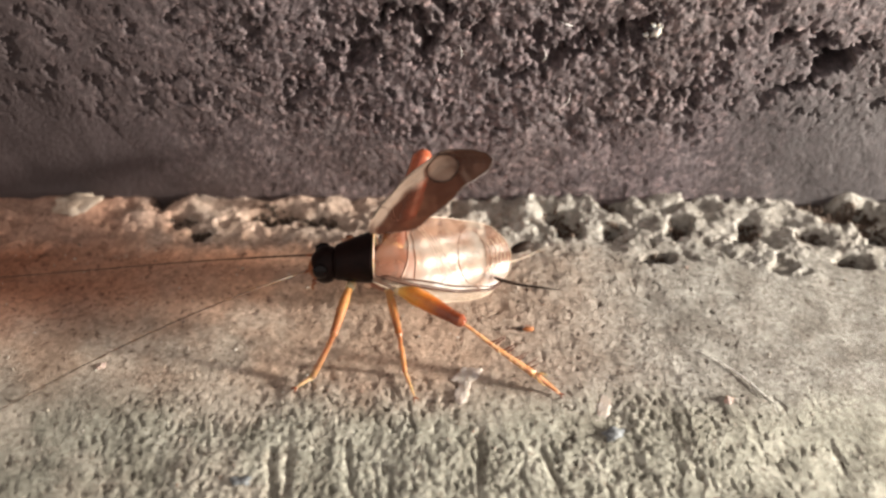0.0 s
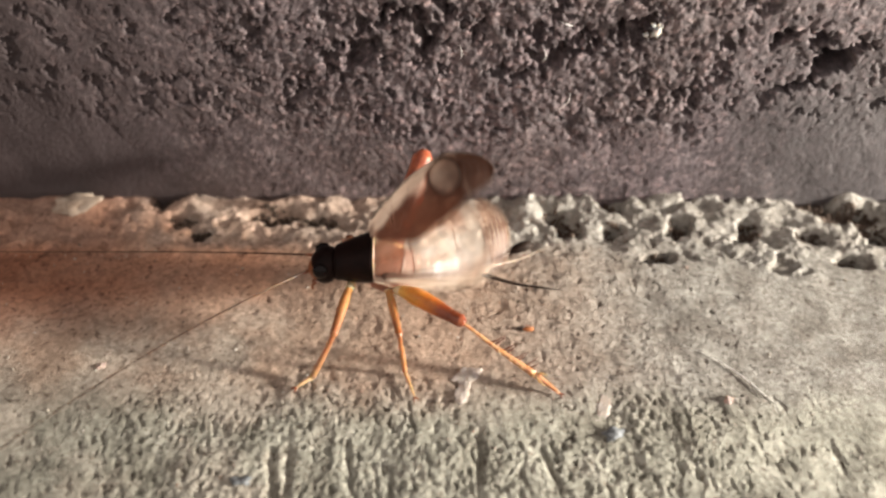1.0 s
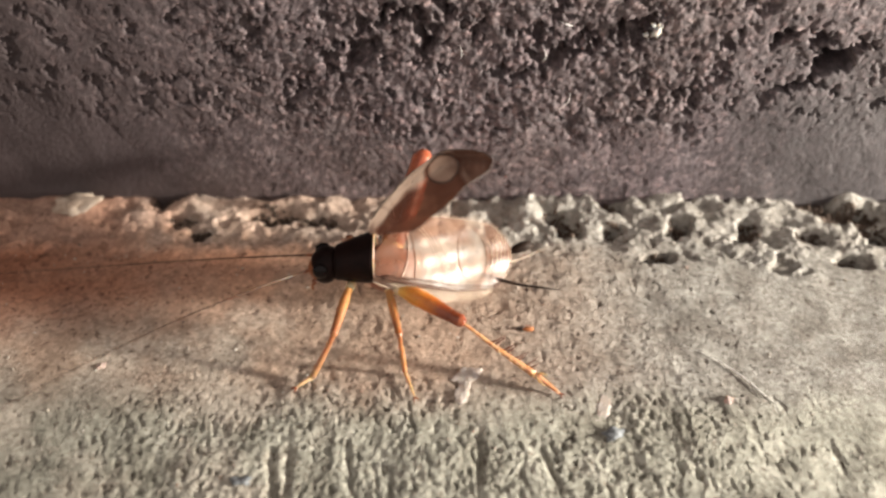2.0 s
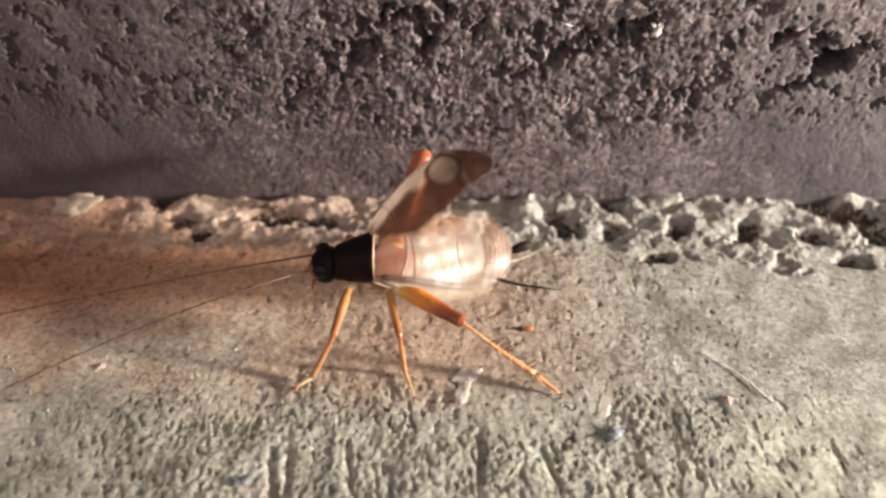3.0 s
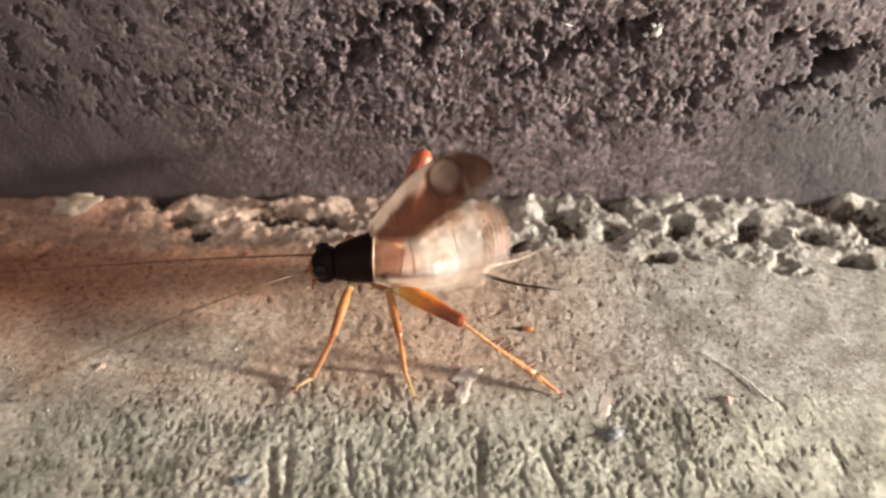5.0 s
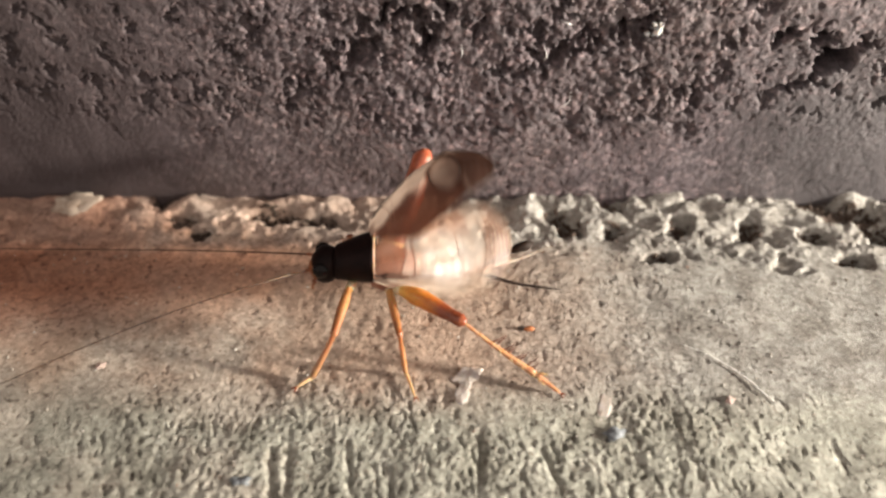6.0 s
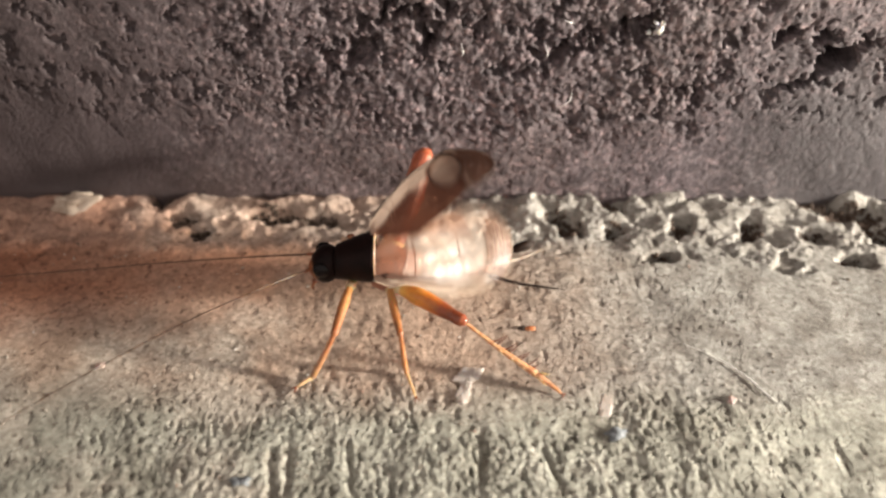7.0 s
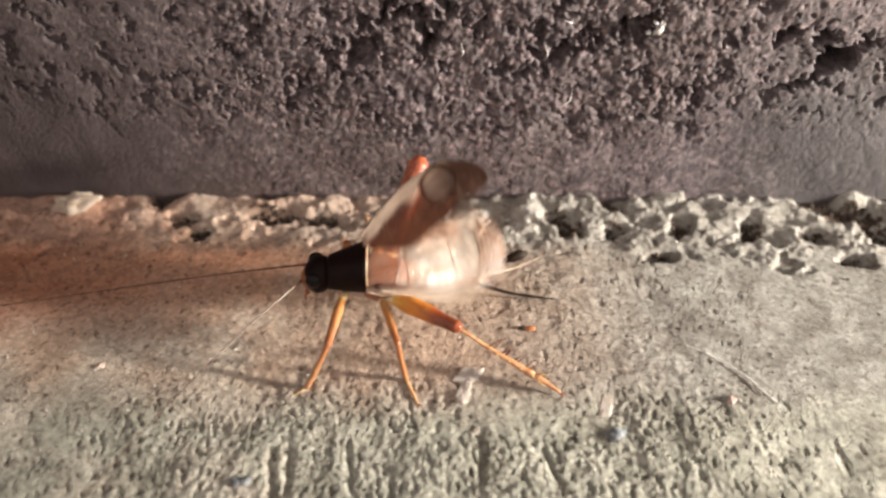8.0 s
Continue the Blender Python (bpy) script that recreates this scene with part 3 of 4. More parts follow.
def leg(name, hip, knee, ankle, toe, thick, shank=1.0, material=AMBER, knee_m=KNEE, spines=0, label=""):
    hip, knee, ankle, toe = (Vector(p) for p in (hip, knee, ankle, toe))
    mid = hip.lerp(knee, 0.4) + Vector((0, 0, 0.08))
    th = on(name, limb([hip, mid, hip.lerp(knee, 0.75) + Vector((0, 0, 0.03)), knee], thick, 7, 14), material, label, hip)
    k0, k1 = hip.lerp(knee, 0.74) + Vector((0, 0, 0.03)), hip.lerp(knee, 0.9) + Vector((0, 0, 0.015))
    over = knee + (knee - hip).normalized() * thick[-1] * 0.9
    part("knee", limb([k0, k1, knee, over], [thick[-2] * 0.97, thick[-1] * 1.16, thick[-1] * 1.2, thick[-1] * 0.6], 5, 12), knee_m, th, "", hip, hip)
    part("hip_joint", limb([hip + Vector((0, 0.05, 0.1)), hip, hip.lerp(knee, 0.13) + Vector((0, 0, 0.03))], [thick[0] * 1.2, thick[0] * 1.45, thick[0] * 1.3], 4, 12), PALE, th, "pale yellow hip", hip, hip)
    t0 = knee.lerp(ankle, 0.5) + Vector((0, 0, -0.05))
    r = thick[-1] * shank
    part("shank", limb([knee, t0, ankle], [r * 0.55, r * 0.7, r * 1.0, r * 1.25] if material is THIGH else [r * 0.8, r * 0.8, r * 0.95, r * 0.85], 8), SHANK if material is THIGH else material, th, "", hip, hip)
    f1 = ankle.lerp(toe, 0.55) + Vector((0, 0, 0.02))
    part("foot", limb([ankle, f1, toe], [r * 1.15, r * 0.9, r * 0.75, r * 0.35] if material is THIGH else [r * 0.7, r * 0.5, r * 0.5, r * 0.28], 6, 8), FOOT if material is AMBER else FOOT_RED, th, "", hip, hip)
    side = (toe - ankle).normalized().cross(Vector((0, 0, 1)))
    for s in (-1, 1):
        part("claw", limb([toe, toe + (toe - ankle).normalized() * 0.09 + side * 0.06 * s, toe + (toe - ankle).normalized() * 0.15 + side * 0.07 * s + Vector((0, 0, -0.03))],
                          [r * 0.3, r * 0.2, 0.004], 3, 6), KNEE, th, "", hip, hip)
    for k in range(0 if spines else 6):
        u = 0.12 + 0.14 * k
        p = knee.lerp(ankle, u) + Vector((0, 0, -0.05 * math.sin(math.pi * u)))
        out = (ankle - knee).normalized() * 0.12 + Vector((0.13 if k % 2 else -0.12, -0.03, 0.05))
        part("bristle", limb([p, p + out * 0.6, p + out], [0.016, 0.01, 0.003], 2, 5), FOOT, th, "", hip, hip)
    if spines:
        fit_spines(th, knee, ankle, toe, hip, spines)
    LEGS.append((th, hip, toe))
    return th


leg("front_leg", (-2.68, -4.40, 1.45), (-3.06, -6.15, 1.28), (-3.72, -6.78, 0.13), (-4.14, -7.08, 0.05), [0.10, 0.15, 0.13, 0.098], knee_m=AMBER, label="amber front leg")
leg("middle_leg", (-1.62, -4.50, 1.45), (-1.22, -6.22, 1.33), (-1.08, -6.62, 0.15), (-0.79, -7.40, 0.05), [0.09, 0.128, 0.112, 0.082], knee_m=AMBER, label="amber middle leg")
leg("hind_leg", (-1.35, -4.62, 1.5), (0.49, -5.85, 1.5), (2.57, -6.79, 0.3), (3.27, -7.29, 0.06), [0.12, 0.27, 0.25, 0.20, 0.165], 0.5, THIGH, spines=12,
    label="amber jumping leg with a rusty knee and spiny shank")
leg("front_leg", (-2.68, -3.55, 1.45), (-2.9, -2.3, 1.3), (-3.2, -1.7, 0.5), (-3.3, -1.3, 0.25), [0.13, 0.17, 0.15, 0.10], label="amber front leg")
far_middle = leg("middle_leg", (-1.7, -3.45, 1.45), (-1.75, -2.2, 1.5), (-1.9, -1.6, 0.5), (-1.9, -1.2, 0.3), [0.12, 0.16, 0.14, 0.09], label="amber middle leg")
leg("hind_leg", (-1.55, -3.2, 1.35), (-0.62, -0.62, 3.1), (-0.75, -0.5, 1.2), (-0.95, -0.45, 0.45), [0.2, 0.34, 0.36, 0.28], 0.4, KNEE_FAR, KNEE_FAR, 6,
    "orange red jumping leg with its knee raised by the wall")


# ---- wings ----
# the outline of a forewing's upper field (mm): along the fold, and along the inner edge, both from the hinge to the tip
FOLD = curve([(0.0, 0.0, 0), (0.6, -0.17, 0), (1.3, -0.28, 0), (2.1, -0.34, 0), (2.75, -0.31, 0), (3.35, -0.22, 0), (3.74, 0.08, 0), (3.95, 0.47, 0), (4.03, 0.88, 0)], 12)
INNER = curve([(0.0, 0.62, 0), (0.45, 1.18, 0), (1.05, 1.60, 0), (1.75, 1.75, 0), (2.5, 1.78, 0), (3.2, 1.72, 0), (3.66, 1.50, 0), (3.93, 1.18, 0), (4.03, 0.92, 0)], 12)
INNER_FAR = curve([(0.0, 0.70, 0), (0.42, 1.32, 0), (1.0, 1.98, 0), (1.45, 2.26, 0), (2.2, 2.26, 0), (3.0, 2.08, 0), (3.56, 1.72, 0), (3.92, 1.25, 0), (4.03, 0.92, 0)], 12)
MIRROR = (2.77, 0.70, 0.45, 0.82)          # the clear oval field: centre and half sizes


def soft(a, b, x):
    k = max(0.0, min(1.0, (x - a) / (b - a)))
    return k * k * (3 - 2 * k)


def skin_height(x, y, side):
    """The domed skin: highest about the mirror, drooping to the tip, with faint waves between the veins."""
    z = 0.32 - 0.08 * (x - 2.3) ** 2 - 0.42 * soft(2.9, 4.15, x) - 0.13 * ((y - 0.6) / 1.1) ** 2
    if side > 0:
        z = 0.36 - 0.08 * min(0.0, x - 2.0) ** 2 - 0.34 * soft(0.7, 2.7, x) - 0.10 * soft(3.3, 4.1, x) - 0.13 * ((y - 0.6) / 1.1) ** 2
    z += 0.018 * math.sin(5.0 * x + 2.2 * y) + 0.012 * math.sin(11 * y - 3 * x)
    mx = math.hypot((x - MIRROR[0]) / MIRROR[2], (y - MIRROR[1]) / MIRROR[3])
    return (z - 0.035 * soft(1.15, 0.7, mx)) * side


def along(line, u):
    k = min(max(u, 0.0), 1.0) * (len(line) - 1)
    i = min(int(k), len(line) - 2)
    return line[i].lerp(line[i + 1], k - i)


def wing_point(u, v, side):
    """u: hinge 0 to tip 1; v: 0 at the fold, 1 at the inner edge, -1 at the lower edge of the folded side field."""
    if v >= 0:
        p = along(FOLD, u).lerp(along(INNER if side > 0 else INNER_FAR, u), v)
        return Vector((p.x, p.y, skin_height(p.x, p.y, side)))
    p = along(FOLD, u)
    w = 0.70 * min(1.0, 0.5 + 2.0 * u) * max(0.0, 1 - max(0.0, (u - 0.4) / 0.5) ** 1.6)
    return Vector((p.x - 0.1 * abs(v) * u, p.y + 0.34 * w * v, skin_height(p.x, p.y, side) - side * 0.72 * w * abs(v) ** 1.15))


def brownness(x, y, side):
    """How brown the skin is: the inner half, the mirror's rim and the tip are brown, the costal strip and the mirror
    clear. The far wing's inner half has the shade of the overlap painted in.
    """
    wob = 0.07 * math.sin(5 * y + 3 * x) + 0.05 * math.sin(9 * x)
    far = math.hypot((x - MIRROR[0]) / MIRROR[2], (y - MIRROR[1]) / MIRROR[3])
    rim = soft(0.86, 0.98, far) * soft(1.42, 1.12, far)
    inner = soft(0.45, 0.85, y - 0.04 * x + wob) * soft(3.3, 3.05, x) * soft(0.0, 0.25, x)
    if side > 0:
        base = 0.95 * soft(1.0, 0.65, x + wob)
        return max(base, 0.9 * soft(0.7, 1.2, y + wob) * soft(0.5, 1.2, x) * soft(3.0, 2.6, x), 0.5 * rim * soft(2.7, 2.9, x), 0.95 * soft(3.12, 3.3, x))
    tip = 0.92 * soft(3.1, 3.3, x)
    root = 0.75 * soft(0.35, 0.1, x) * soft(0.1, 0.4, y)
    return max(tip, rim * soft(-0.3, 0.1, y), inner, root, 0.8) * (1 - 0.35 * soft(0.96, 0.84, far)) if far < 1 else max(tip, rim * soft(-0.3, 0.1, y), inner, root)


def wing(side, skin, vein_m, edge_m, label):
    bm = bmesh.new()
    tone = bm.verts.layers.float.new("brownness")
    us = [1 - (1 - k / 72) ** 1.2 for k in range(73)]
    vs = [-1 + k / 8 for k in range(8)] + [k / 40 for k in range(41)]
    grid = [[bm.verts.new(wing_point(u, v, side)) for v in vs] for u in us]
    for i in range(len(us) - 1):
        for j in range(len(vs) - 1):
            bm.faces.new((grid[i][j], grid[i][j + 1], grid[i + 1][j + 1], grid[i + 1][j]))
    for row in grid:
        for v, vert in zip(vs, row):
            vert[tone] = brownness(vert.co.x, vert.co.y, side) if v >= 0 else 0.0
    w = part("forewing", bm, skin, cricket, label)

    def vein(path, r, m=None, lift=0.012, flat=True):
        """A vein along places of the upper field (mm), or, with flat off, along u and v of the whole wing."""
        if flat:
            fine = [Vector((p.x, p.y, skin_height(p.x, p.y, side) + lift * side)) for p in curve([(x, y, 0) for x, y in path], 8)]
        else:
            fine = [wing_point(max(0, min(1, p.x)), max(-1, min(1, p.y)), side) + Vector((0, 0, lift * side)) for p in curve([(u, v, 0) for u, v in path], 8)]
        part("vein", tube(bmesh.new(), fine, [r, r * 0.9, r * 0.6], 6), m or vein_m, w)

    brown = VEIN_BROWN if side > 0 else edge_m
    # the double vein of the fold, and the rims
    vein([(0.03, 0.0), (0.25, 0.0), (0.5, 0.0), (0.72, 0.0)], 0.06 if side > 0 else 0.02, brown, flat=False)
    vein([(0.05, 0.07), (0.25, 0.075), (0.48, 0.06), (0.68, 0.03)], 0.032 if side > 0 else 0.012, brown, flat=False)
    vein([(0.72, 0.0), (0.84, 0.0), (0.93, 0.0), (1.0, 0.5), (0.93, 1.0), (0.8, 1.0), (0.55, 1.0), (0.3, 1.0), (0.14, 1.0)], 0.012, edge_m, flat=False)
    vein([(0.01, -1.0), (0.15, -1.0), (0.4, -1.0), (0.65, -1.0), (0.85, -1.0), (0.97, -0.9)], 0.014, edge_m, flat=False)
    # file vein across the base with its swelling at the inner edge, then the harp veins
    vein([(0.62, -0.1), (0.78, 0.35), (0.84, 0.8), (0.82, 1.2), (1.0, 1.5)], 0.026 if side > 0 else 0.012, VEIN)
    vein([(0.98, -0.12), (1.0, 0.3), (0.98, 0.8), (0.93, 1.25)], 0.02 if side > 0 else 0.01, VEIN)
    for k in range(4):
        vein([(1.08 + 0.2 * k, 1.42 - 0.08 * k), (1.5 + 0.17 * k, 0.85 - 0.12 * k), (1.72 + 0.22 * k, 0.1 - 0.05 * k)], 0.005, VEIN_PALE if side > 0 else edge_m)
    # the mirror's rim, its cross vein and the stalk to the fold
    mx, my, ma, mb = MIRROR
    vein([(mx + ma * math.cos(a), my + mb * math.sin(a)) for a in (2 * math.pi * k / 16 for k in range(17))], 0.015 if side > 0 else 0.024)
    vein([(mx + 0.05, my - mb), (mx + 0.12, my - mb - 0.1), (mx + 0.25, my - mb - 0.17)], 0.02)
    vein([(mx - 0.3, my + 0.1), (mx - 0.05, my - 0.05), (mx + 0.12, my + 0.2), (mx + 0.28, my + 0.05)], 0.006, edge_m)
    # curved veins of the apical field, round the mirror's end
    for k in range(4):
        q = 1.36 + 0.34 * k
        vein([(mx + 0.02 + ma * q * 0.95 * math.cos(a), my + 0.06 * k + mb * (0.8 + 0.13 * k) * math.sin(a)) for a in (math.pi * (-0.24 + 0.06 * k + (0.48 - 0.08 * k) * j / 8) for j in range(9))], 0.010 if side > 0 else 0.006, VEIN_PALE if side > 0 else VEIN_DARK)
    # veins of the side field
    for k in range(5):
        v = -0.2 - 0.15 * k
        vein([(0.05, v * 0.7), (0.3, v), (0.55, v * 1.03), (0.82, v * 0.9)], 0.008, edge_m, flat=False)
    return w


near_wing = wing(1, WING_NEAR, VEIN, VEIN_PALE, "clear cream forewing with brown veins and an oval mirror")
far_wing = wing(-1, WING_FAR, VEIN_DARK, VEIN_GREY, "smoky brown forewing with a clear mirror, raised beside the wall")
near_wing.scale = (1.2, 1.06, 1.0)          # this one is the longer of the two


def wing_pose(base, along_fold, inner):
    """A wing's pose in the cricket's space from its hinge, its fold line and the way to its inner edge."""
    x = Vector(along_fold).normalized()
    y = Vector(inner)
    y = (y - x * y.dot(x)).normalized()
    z = x.cross(y)
    m = Matrix((x, y, z)).transposed().to_4x4()
    m.translation = (Vector(base) - ROOT) * MM
    return m


NEAR_SHUT = wing_pose((-1.93, -4.74, 2.16), (0.87, 0.475, -0.165), (0.04, 0.86, 0.43))
NEAR_OPEN = wing_pose((-1.93, -4.76, 2.19), (0.90, 0.33, -0.41), (0.12, 0.88, 0.45))
FAR_SHUT = wing_pose((-2.25, -3.3, 2.91), (0.826, 0.213, 0.522), (0.194, -0.977, 0.091))
FAR_OPEN = wing_pose((-2.25, -3.3, 2.91), (0.803, 0.336, 0.492), (0.20, -0.925, 0.29))


def between(a, b, k):
    q = a.to_quaternion().slerp(b.to_quaternion(), k) if 0 <= k <= 1 else a.to_quaternion().slerp(b.to_quaternion(), max(0, min(1, k)))
    m = q.to_matrix().to_4x4()
    m.translation = a.translation.lerp(b.translation, k)
    return m


# ---- antennae ----
def antenna(base, length, bow, material, label):
    pts = []
    for k in range(40):
        u = k / 39
        pts.append(Vector((-length * u, 0.0, bow * math.sin(math.pi * min(1.0, u * 1.05)) * (1 - 0.35 * u) + 0.02 * math.sin(u * 9))) )
    a = part("antenna", tube(bmesh.new(), pts, [0.030, 0.022, 0.020, 0.018, 0.016, 0.014, 0.011, 0.006], 7), material, cricket, label)
    part("socket", limb([(0.06, 0, 0), (-0.08, 0, 0.0), (-0.2, 0, 0.01)], [0.045, 0.055, 0.036], 3, 10), RUST, a)
    return a


FAR_ROOT = Vector((-3.8, -3.82, 2.08))
NEAR_ROOT = Vector((-3.88, -4.22, 1.86))
far_antenna = antenna(FAR_ROOT, 13.0, 0.12, FEELER, "long dark hair-thin antenna")
near_antenna = antenna(NEAR_ROOT, 12.5, 0.62, FEELER_PALE, "long brown hair-thin antenna")


# ---- small things on the floor and wall ----
def rest(x, y):
    return float(floor_height(np.array([x]), np.array([y]))[0])


def fibre(name, pts, r, label):
    p = [Vector(a) for a in pts]
    ob = part(name, limb(p, [r * 0.25, r * 0.45, r, r, r * 0.3], 8, 6), HAIR, None, "", p[0])
    return tagged(ob, label, "fibre")


def flake(at, size, turn, seed, material, label, name="flake", category="flake", plate=True):
    """A torn plate with a ragged rim, or a rounded grain, lying on the floor."""
    at = Vector((at[0], at[1], rest(at[0], at[1]) + (0.03 if plate else 0.0)))
    if not plate:
        ob = part(name, ball(at, size, Matrix.Rotation(turn, 3, 'Z'), 0.75, 3, seed), material, None, "", at)
        return tagged(ob, label, category)
    bm = bmesh.new()
    spin = Matrix.Rotation(turn, 3, 'Z')
    layers = []
    for k, (r, z) in enumerate(((0.0, 0.005), (0.5, 0.008), (0.9, 0.006), (1.0, 0.0), (0.85, -0.02))):
        ring = []
        for j in range(44):
            a = 2 * math.pi * j / 44
            rr = r * (1 + 0.45 * noise.noise(Vector((math.cos(a) * 1.3, math.sin(a) * 1.3, seed * 2.3))) + 0.28 * noise.noise(Vector((math.cos(a) * 4, math.sin(a) * 4, seed))))
            p = Vector((rr * size[0] * math.cos(a), rr * size[1] * math.sin(a), 0))
            p.z = z + size[2] * 0.8 * noise.noise(Vector((p.x * 5, p.y * 5, seed * 1.7)))
            ring.append(bm.verts.new(at + spin @ p))
        layers.append(ring)
    for lo, hi in zip(layers, layers[1:]):
        for j in range(44):
            bm.faces.new((lo[j], lo[(j + 1) % 44], hi[(j + 1) % 44], hi[j]))
    bm.faces.new(layers[-1])
    bmesh.ops.remove_doubles(bm, verts=bm.verts, dist=0.002)
    ob = part(name, bm, material, None, "", at)
    return tagged(ob, label, category)


def on_floor(x, y, up):
    return (x, y, rest(x, y) + up)


fibre("fibre", [on_floor(7.0, -5.5, 0.02), on_floor(7.8, -5.98, 0.03), on_floor(8.52, -6.62, 0.05), on_floor(8.95, -7.22, 0.05), on_floor(9.3, -7.62, 0.0)], 0.019, "white curled fibre lying on the concrete floor")
for a, b, c in (((2.97, 0.7, 6.25), (3.05, 0.55, 6.0), (2.96, 0.66, 5.75)), ((3.95, 0.75, 4.62), (3.86, 0.6, 4.3), (3.55, 0.72, 3.95)),
                ((0.50, 0.7, 6.3), (0.56, 0.6, 6.05), (0.5, 0.72, 5.8)), ((3.35, 0.7, 7.1), (3.55, 0.6, 7.05), (3.75, 0.7, 6.95))):
    fibre("fibre", [a, b, c], 0.013, "fine white hair caught on the rough wall")
flake((0.72, -6.62), (0.42, 0.24, 0.05), 0.3, 1, FLAKE, "pale torn skin flake lying on concrete")
flake((0.5, -7.25), (0.20, 0.42, 0.05), -0.4, 2, FLAKE, "pale torn skin flake lying on concrete")
flake((4.5, -7.6), (0.20, 0.62, 0.06), -0.45, 3, FLAKE, "pale narrow skin flake lying on concrete")
flake((4.6, -8.55), (0.28, 0.22, 0.09), 0.2, 4, STONE, "dark bluish grey stone grain set in concrete", "stone_grain", "grain", False)
flake((7.97, -7.52), (0.13, 0.1, 0.08), 0.5, 5, PINK, "pink sand grain on the concrete", "sand_grain", "grain", False)
flake((-9.9, -6.3), (0.14, 0.10, 0.05), 0.5, 6, PINK, "pink sand grain on the concrete", "sand_grain", "grain", False)
flake((-5.2, -10.0), (0.24, 0.15, 0.06), 0.1, 7, STONE, "dark bluish grey stone grain set in concrete", "stone_grain", "grain", False)
lump = part("mortar_lump", ball((-12.5, 0.35, 0.32), (0.55, 0.36, 0.32), Matrix.Rotation(0.2, 3, 'Z'), 0.9, 4, 9), MORTAR, None, "", (-12.55, 0.35, 0.2))
tagged(lump, "pale rounded mortar lump lodged in the rusty crust", "mortar lump")
for at, size, seed in (((6.25, 0.72, 6.75), (0.10, 0.08, 0.22), 3), ((5.95, 0.74, 6.62), (0.07, 0.06, 0.07), 5), ((6.1, 0.72, 6.95), (0.06, 0.05, 0.05), 8)):
    chip = part("quartz_chip", ball(at, size, Matrix.Rotation(0.4, 3, 'Y'), 1.1, 3, seed), QUARTZ, None, "", at)
    tagged(chip, "small white quartz chip set in the dark wall", "quartz chip", "quartz chips")
husk = part("seed_husk", limb([on_floor(2.22, -4.88, 0.02), on_floor(2.35, -4.9, 0.03), on_floor(2.42, -4.92, 0.03)], [0.04, 0.07, 0.06], 4, 8), HUSK_DARK, None, "", on_floor(2.3, -4.9, 0))
tagged(husk, "tiny dark husk with a rusty orange tip", "husk")
part("tip", ball(Vector(on_floor(2.56, -4.93, 0.04)), (0.18, 0.085, 0.07), None, 0.1, 2), HUSK, husk, "rusty orange tip", on_floor(2.3, -4.9, 0), on_floor(2.3, -4.9, 0))


def crumbs(name, xs, ys, sizes, sink, flat, material, label, category, rng):
    """Small broken grains lying on the floor at the places given, in one mesh."""
    ico = bmesh.new()
    bmesh.ops.create_icosphere(ico, subdivisions=1, radius=1)
    shape = [v.co.copy() for v in ico.verts]
    tris = [[v.index for v in f.verts] for f in ico.faces]
    ico.free()
    verts, faces = [], []
    for x, y, z, s in zip(xs, ys, floor_height(np.array(xs), np.array(ys)), sizes):
        spin = Euler((rng.random() * 6, rng.random() * 6, rng.random() * 6)).to_matrix()
        d = (rng.uniform(0.7, 1.4), rng.uniform(0.7, 1.3), rng.uniform(0.6, 1.0))
        k = len(verts)
        for p in shape:
            q = spin @ Vector((p.x * d[0], p.y * d[1], p.z * d[2])) * s * rng.uniform(0.85, 1.15)
            verts.append(((x + q.x) * MM, (y + q.y) * MM, (z + s * sink + q.z * flat) * MM))
        faces += [[k + i for i in f] for f in tris]
    me = bpy.data.meshes.new(name)
    me.from_pydata(verts, [], faces)
    me.polygons.foreach_set("use_smooth", np.full(len(me.polygons), True))
    me.materials.append(material)
    return tagged(new(name, me), label, category, kind="stuff")


def loose_sand(count):
    rng = random.Random(7)
    xs = [rng.uniform(-14, 14) for _ in range(count)]
    ys = [rng.uniform(-11, -0.8) for _ in range(count)]
    sizes = [0.02 + 0.04 * rng.random() ** 3 for _ in range(count)]
    crumbs("loose_sand", xs, ys, sizes, 0.05, 0.6, SAND, "loose pale and dark sand grains strewn on concrete", "sand", rng)


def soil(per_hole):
    """Dark brown crumbs added in the mortar's holes to stand in for their shade."""
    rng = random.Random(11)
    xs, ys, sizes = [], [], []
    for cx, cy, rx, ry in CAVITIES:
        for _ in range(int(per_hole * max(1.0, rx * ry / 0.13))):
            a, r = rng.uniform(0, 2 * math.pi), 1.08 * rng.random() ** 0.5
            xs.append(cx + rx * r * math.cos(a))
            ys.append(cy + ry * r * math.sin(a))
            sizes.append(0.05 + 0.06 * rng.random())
    crumbs("hole_shade", xs, ys, sizes, 0.1, 0.8, HOLE_DARK, "dark brown crumbs added for the shade in holes of the mortar", "soil", rng)


loose_sand(520)
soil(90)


# ---- what moves ----
# how far the wings are closed, in percent, every tenth of a second from the times named; the gaps carry the same beat on
BEATS = ((0.0, "0 35 70 80 45 20 0 30 70 85 70 40 20 0 40 75 70 40"), (2.8, "100 5 15 50 85 60 30 15 5 15 60 85 65 40 20 10 0 60 80 50"),
         (5.8, "65 80 45 25 5 15 65 85 70 35 10 0 30 70 85 50 20 15 5 25 70 80 50"))
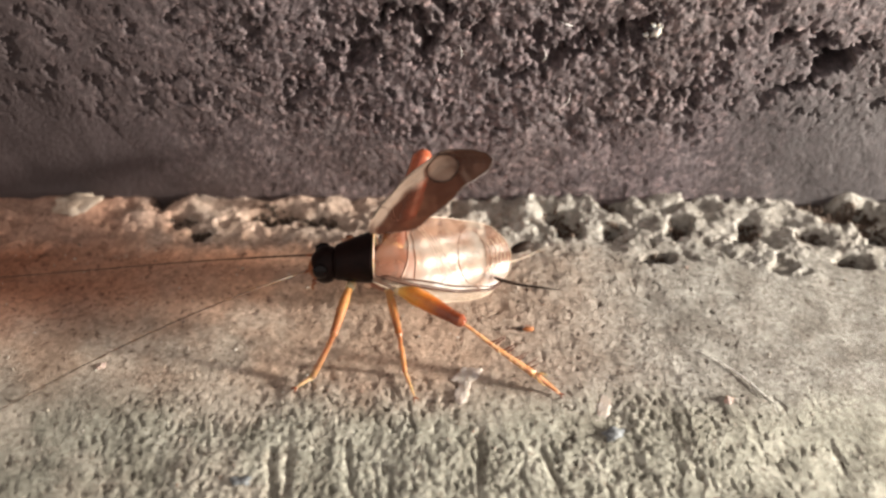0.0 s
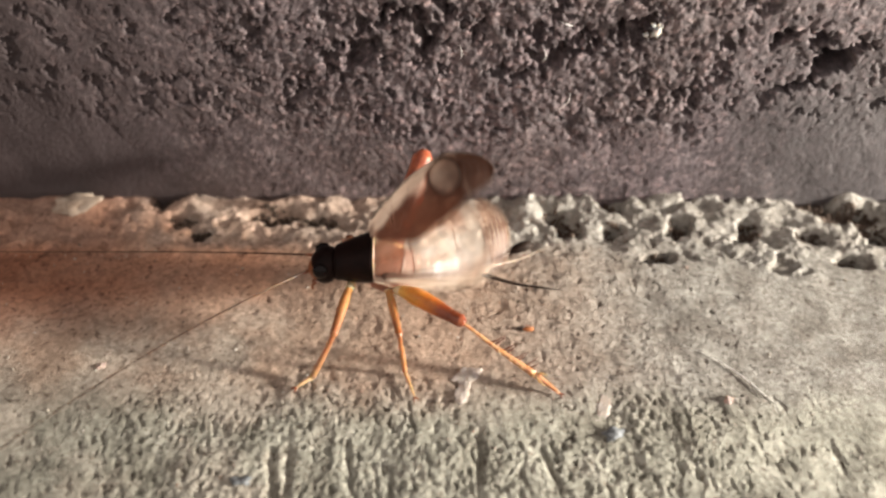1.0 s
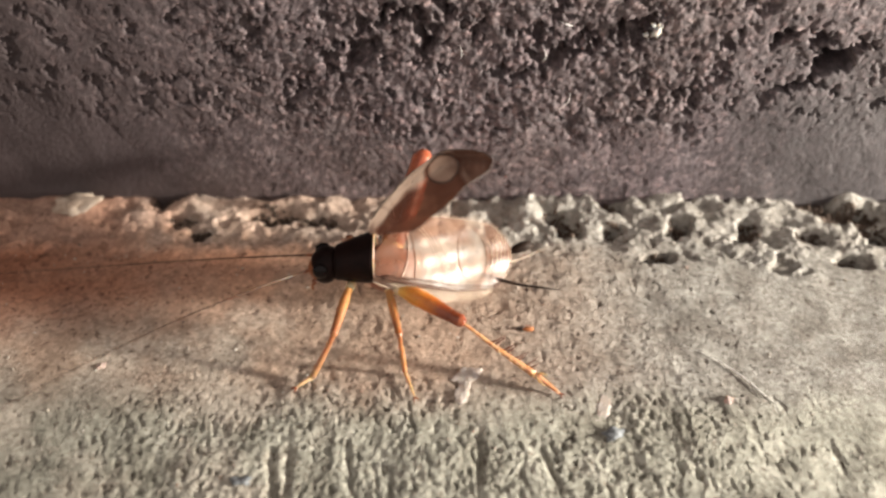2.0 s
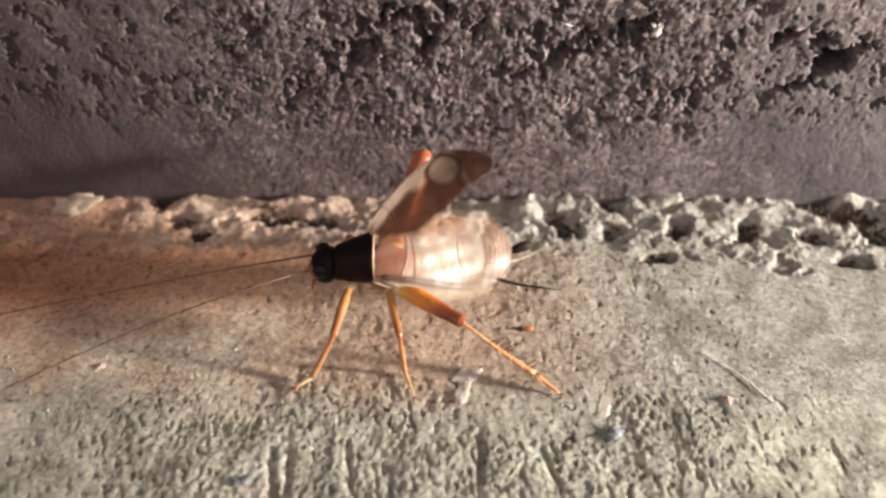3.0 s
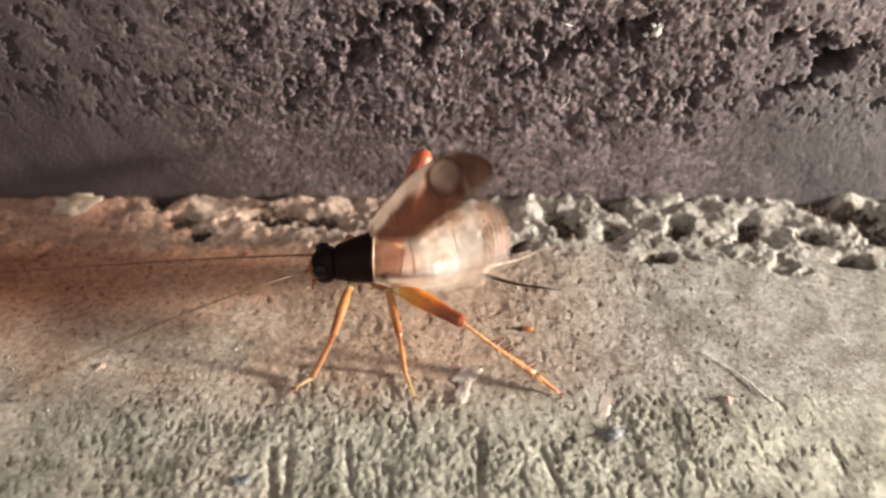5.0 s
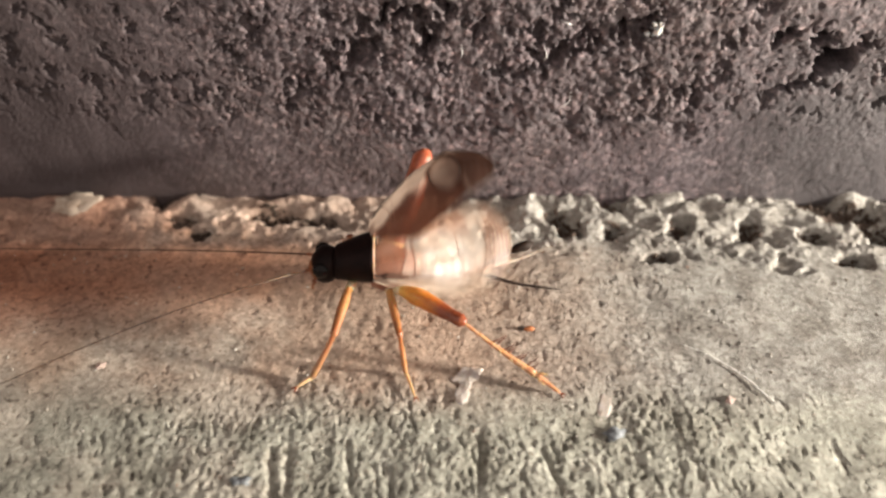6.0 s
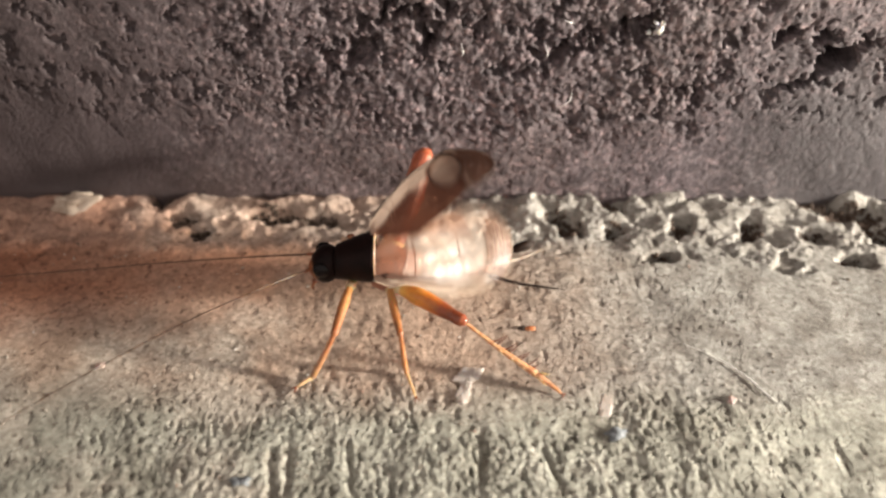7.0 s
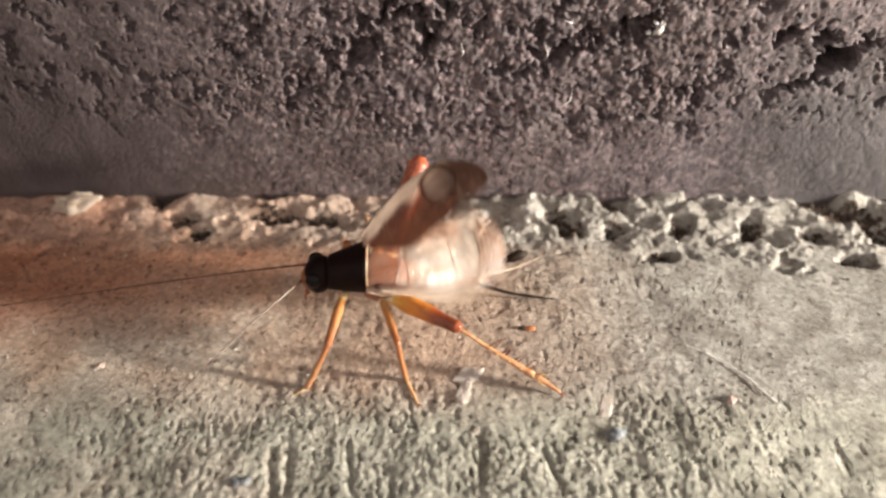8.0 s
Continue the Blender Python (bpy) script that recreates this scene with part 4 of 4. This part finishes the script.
LEAN = ((0.0, (0, 0, 0)), (7.6, (0, 0, 0)), (7.7, (0.0, -0.02, -0.02)), (7.8, (-0.09, -0.12, -0.13)), (7.9, (-0.16, -0.19, -0.18)), (8.0, (-0.21, -0.23, -0.2)))


def wing_rows(opened, shut):
    seen = {round(t + k / 10, 1): int(p) / 100 for t, row in BEATS for k, p in enumerate(row.split())}
    rows = []
    for k in range(81):
        t = round(k / 10, 1)
        p = seen.get(t, 0.42 - 0.42 * math.cos(2 * math.pi * t / 0.68))
        after = seen.get(round(t + 0.1, 1), 0.4)
        for d, q in ((0, p), (1, 0.0 if p == 0 else p + 0.25 + 1.1 * min(p, 0.5)), (2, after - 0.2 - 1.1 * min(1 - after, 0.5))):
            if k < 80 or d == 0:
                rows.append((t + d / 30, between(opened, shut, max(0.0, min(1.0, q)))))
    return rows


def swung(root, yaw, pitch):
    """An antenna's pose in the cricket's space: degrees towards the wall side and upwards."""
    m = pose(0, 0, 0, 0, pitch, -yaw)
    m.translation = (root - ROOT) * MM
    return m


def twitched(*rows):
    """Antennae dart and rest: between two times they wait, flick over, and wait again."""
    out = [rows[0]]
    for (t0, a0), (t1, a1) in zip(rows, rows[1:]):
        out += [(t0 + 1 / 30, a0 + 0.15 * (a1 - a0)), (t1 - 1 / 30, a1 - 0.15 * (a1 - a0)), (t1, a1)]
    return out


def motions():
    walk(near_wing, wing_rows(NEAR_OPEN, NEAR_SHUT))
    walk(far_wing, wing_rows(FAR_OPEN, FAR_SHUT))
    walk(far_antenna, [(t, swung(FAR_ROOT, a, 0.9)) for t, a in twitched(
            (0, -7.2), (0.1, -8.4), (0.2, -4.4), (0.3, -0.1), (0.4, 4.6), (0.5, -0.3), (0.6, -6.9), (0.7, -6.1), (0.8, -2.6), (0.9, 2.6), (1, -0.5),
            (1.1, -8.9), (1.2, -9.7), (1.3, -8.5), (1.4, -5.2), (1.5, -0.5), (1.6, 3.5), (1.7, -1.4), (1.9, -8.9), (2.1, -3.9), (2.3, 2.6),
            (2.5, -7.2), (2.7, -3.9), (2.8, -2.3), (2.9, -12.2), (3, -16.7), (3.1, -20.2), (3.2, -10.5), (3.3, -7.2), (3.4, -2.3), (3.5, -4.4),
            (3.6, -8.9), (3.7, -12.2), (3.8, -8.5), (3.9, -3.5), (4, 0), (4.1, -3.9), (4.2, -8.9), (4.3, -9.4), (4.4, -5.6), (4.5, -0.6), (4.6, 2),
            (4.7, -0.3), (4.9, -8.1), (5.1, -3.9), (5.3, 2.3), (5.5, -5.6), (5.7, 2.6), (5.8, 3.5), (5.9, 2.6), (6, 0.2), (6.1, -8.9), (6.2, -14.6),
            (6.3, -4.8), (6.4, -0.1), (6.5, 5.4), (6.6, 3), (6.7, -7.2), (6.8, -10.5), (6.9, -8.1), (7, -7.2), (7.1, -0.1), (7.2, -0.6), (7.3, -1.4),
            (7.4, 4.6), (7.5, 6.6), (7.6, -0.1), (7.7, -0.1), (7.8, -7.2), (7.9, -21), (8, -12.2))])
    walk(near_antenna, [(t, swung(NEAR_ROOT, a, -4.4)) for t, a in twitched(
            (0, -31.8), (0.1, -28.2), (0.2, -27.7), (0.3, -33.1), (0.4, -34.5), (0.5, -32.9), (0.6, -29.9), (0.7, -28.8), (0.8, -31.5), (0.9, -39.9),
            (1, -39.1), (1.1, -29.9), (1.2, -29.9), (1.3, -28.4), (1.4, -32.8), (1.5, -38.5), (1.6, -34.8), (1.7, -28.2), (1.9, -34.8), (2.1, -28.1),
            (2.3, -36.2), (2.5, -29), (2.7, -38.6), (2.8, -49.1), (2.9, -36.1), (3, -27.9), (3.1, -23), (3.2, -29.9), (3.3, -35.4), (3.4, -33.4),
            (3.5, -30.8), (3.6, -25.9), (3.7, -28.7), (3.8, -26), (3.9, -39.3), (4, -40), (4.1, -30.2), (4.2, -25.9), (4.3, -26.6), (4.4, -33),
            (4.5, -34.7), (4.6, -33.1), (4.7, -28.3), (4.9, -25.9), (5.1, -33.5), (5.3, -27.5), (5.5, -34.1), (5.7, -28.1), (5.8, -27), (5.9, -22.7),
            (6, -26.6), (6.1, -28.2), (6.2, -32.6), (6.3, -34.4), (6.4, -33.7), (6.5, -29.9), (6.6, -27.9), (6.7, -29), (6.8, -38.9), (6.9, -39.4),
            (7, -34.7), (7.1, -32.9), (7.2, -32.8), (7.3, -36.2), (7.4, -42.4), (7.5, -40.4), (7.6, -33.7), (7.7, -29.9), (7.8, -38.6), (7.9, -46.5),
            (8, -57))])
    walk(cricket, [(t, pose(*((ROOT + Vector(d)) * MM))) for t, d in LEAN])
    # the feet stay where they stand while the body leans on
    for th, hip, toe in LEGS:
        rows = []
        for t, d in LEAN:
            turn = (hip - toe).rotation_difference(hip + Vector(d) - toe)
            if th == far_middle and t > 7.65:
                turn = Euler((radians(38 if t < 7.85 else 25), 0, radians(8))).to_quaternion()
            m = turn.to_matrix().to_4x4()
            m.translation = (hip - ROOT) * MM
            rows.append((t, m))
        walk(th, rows)


motions()
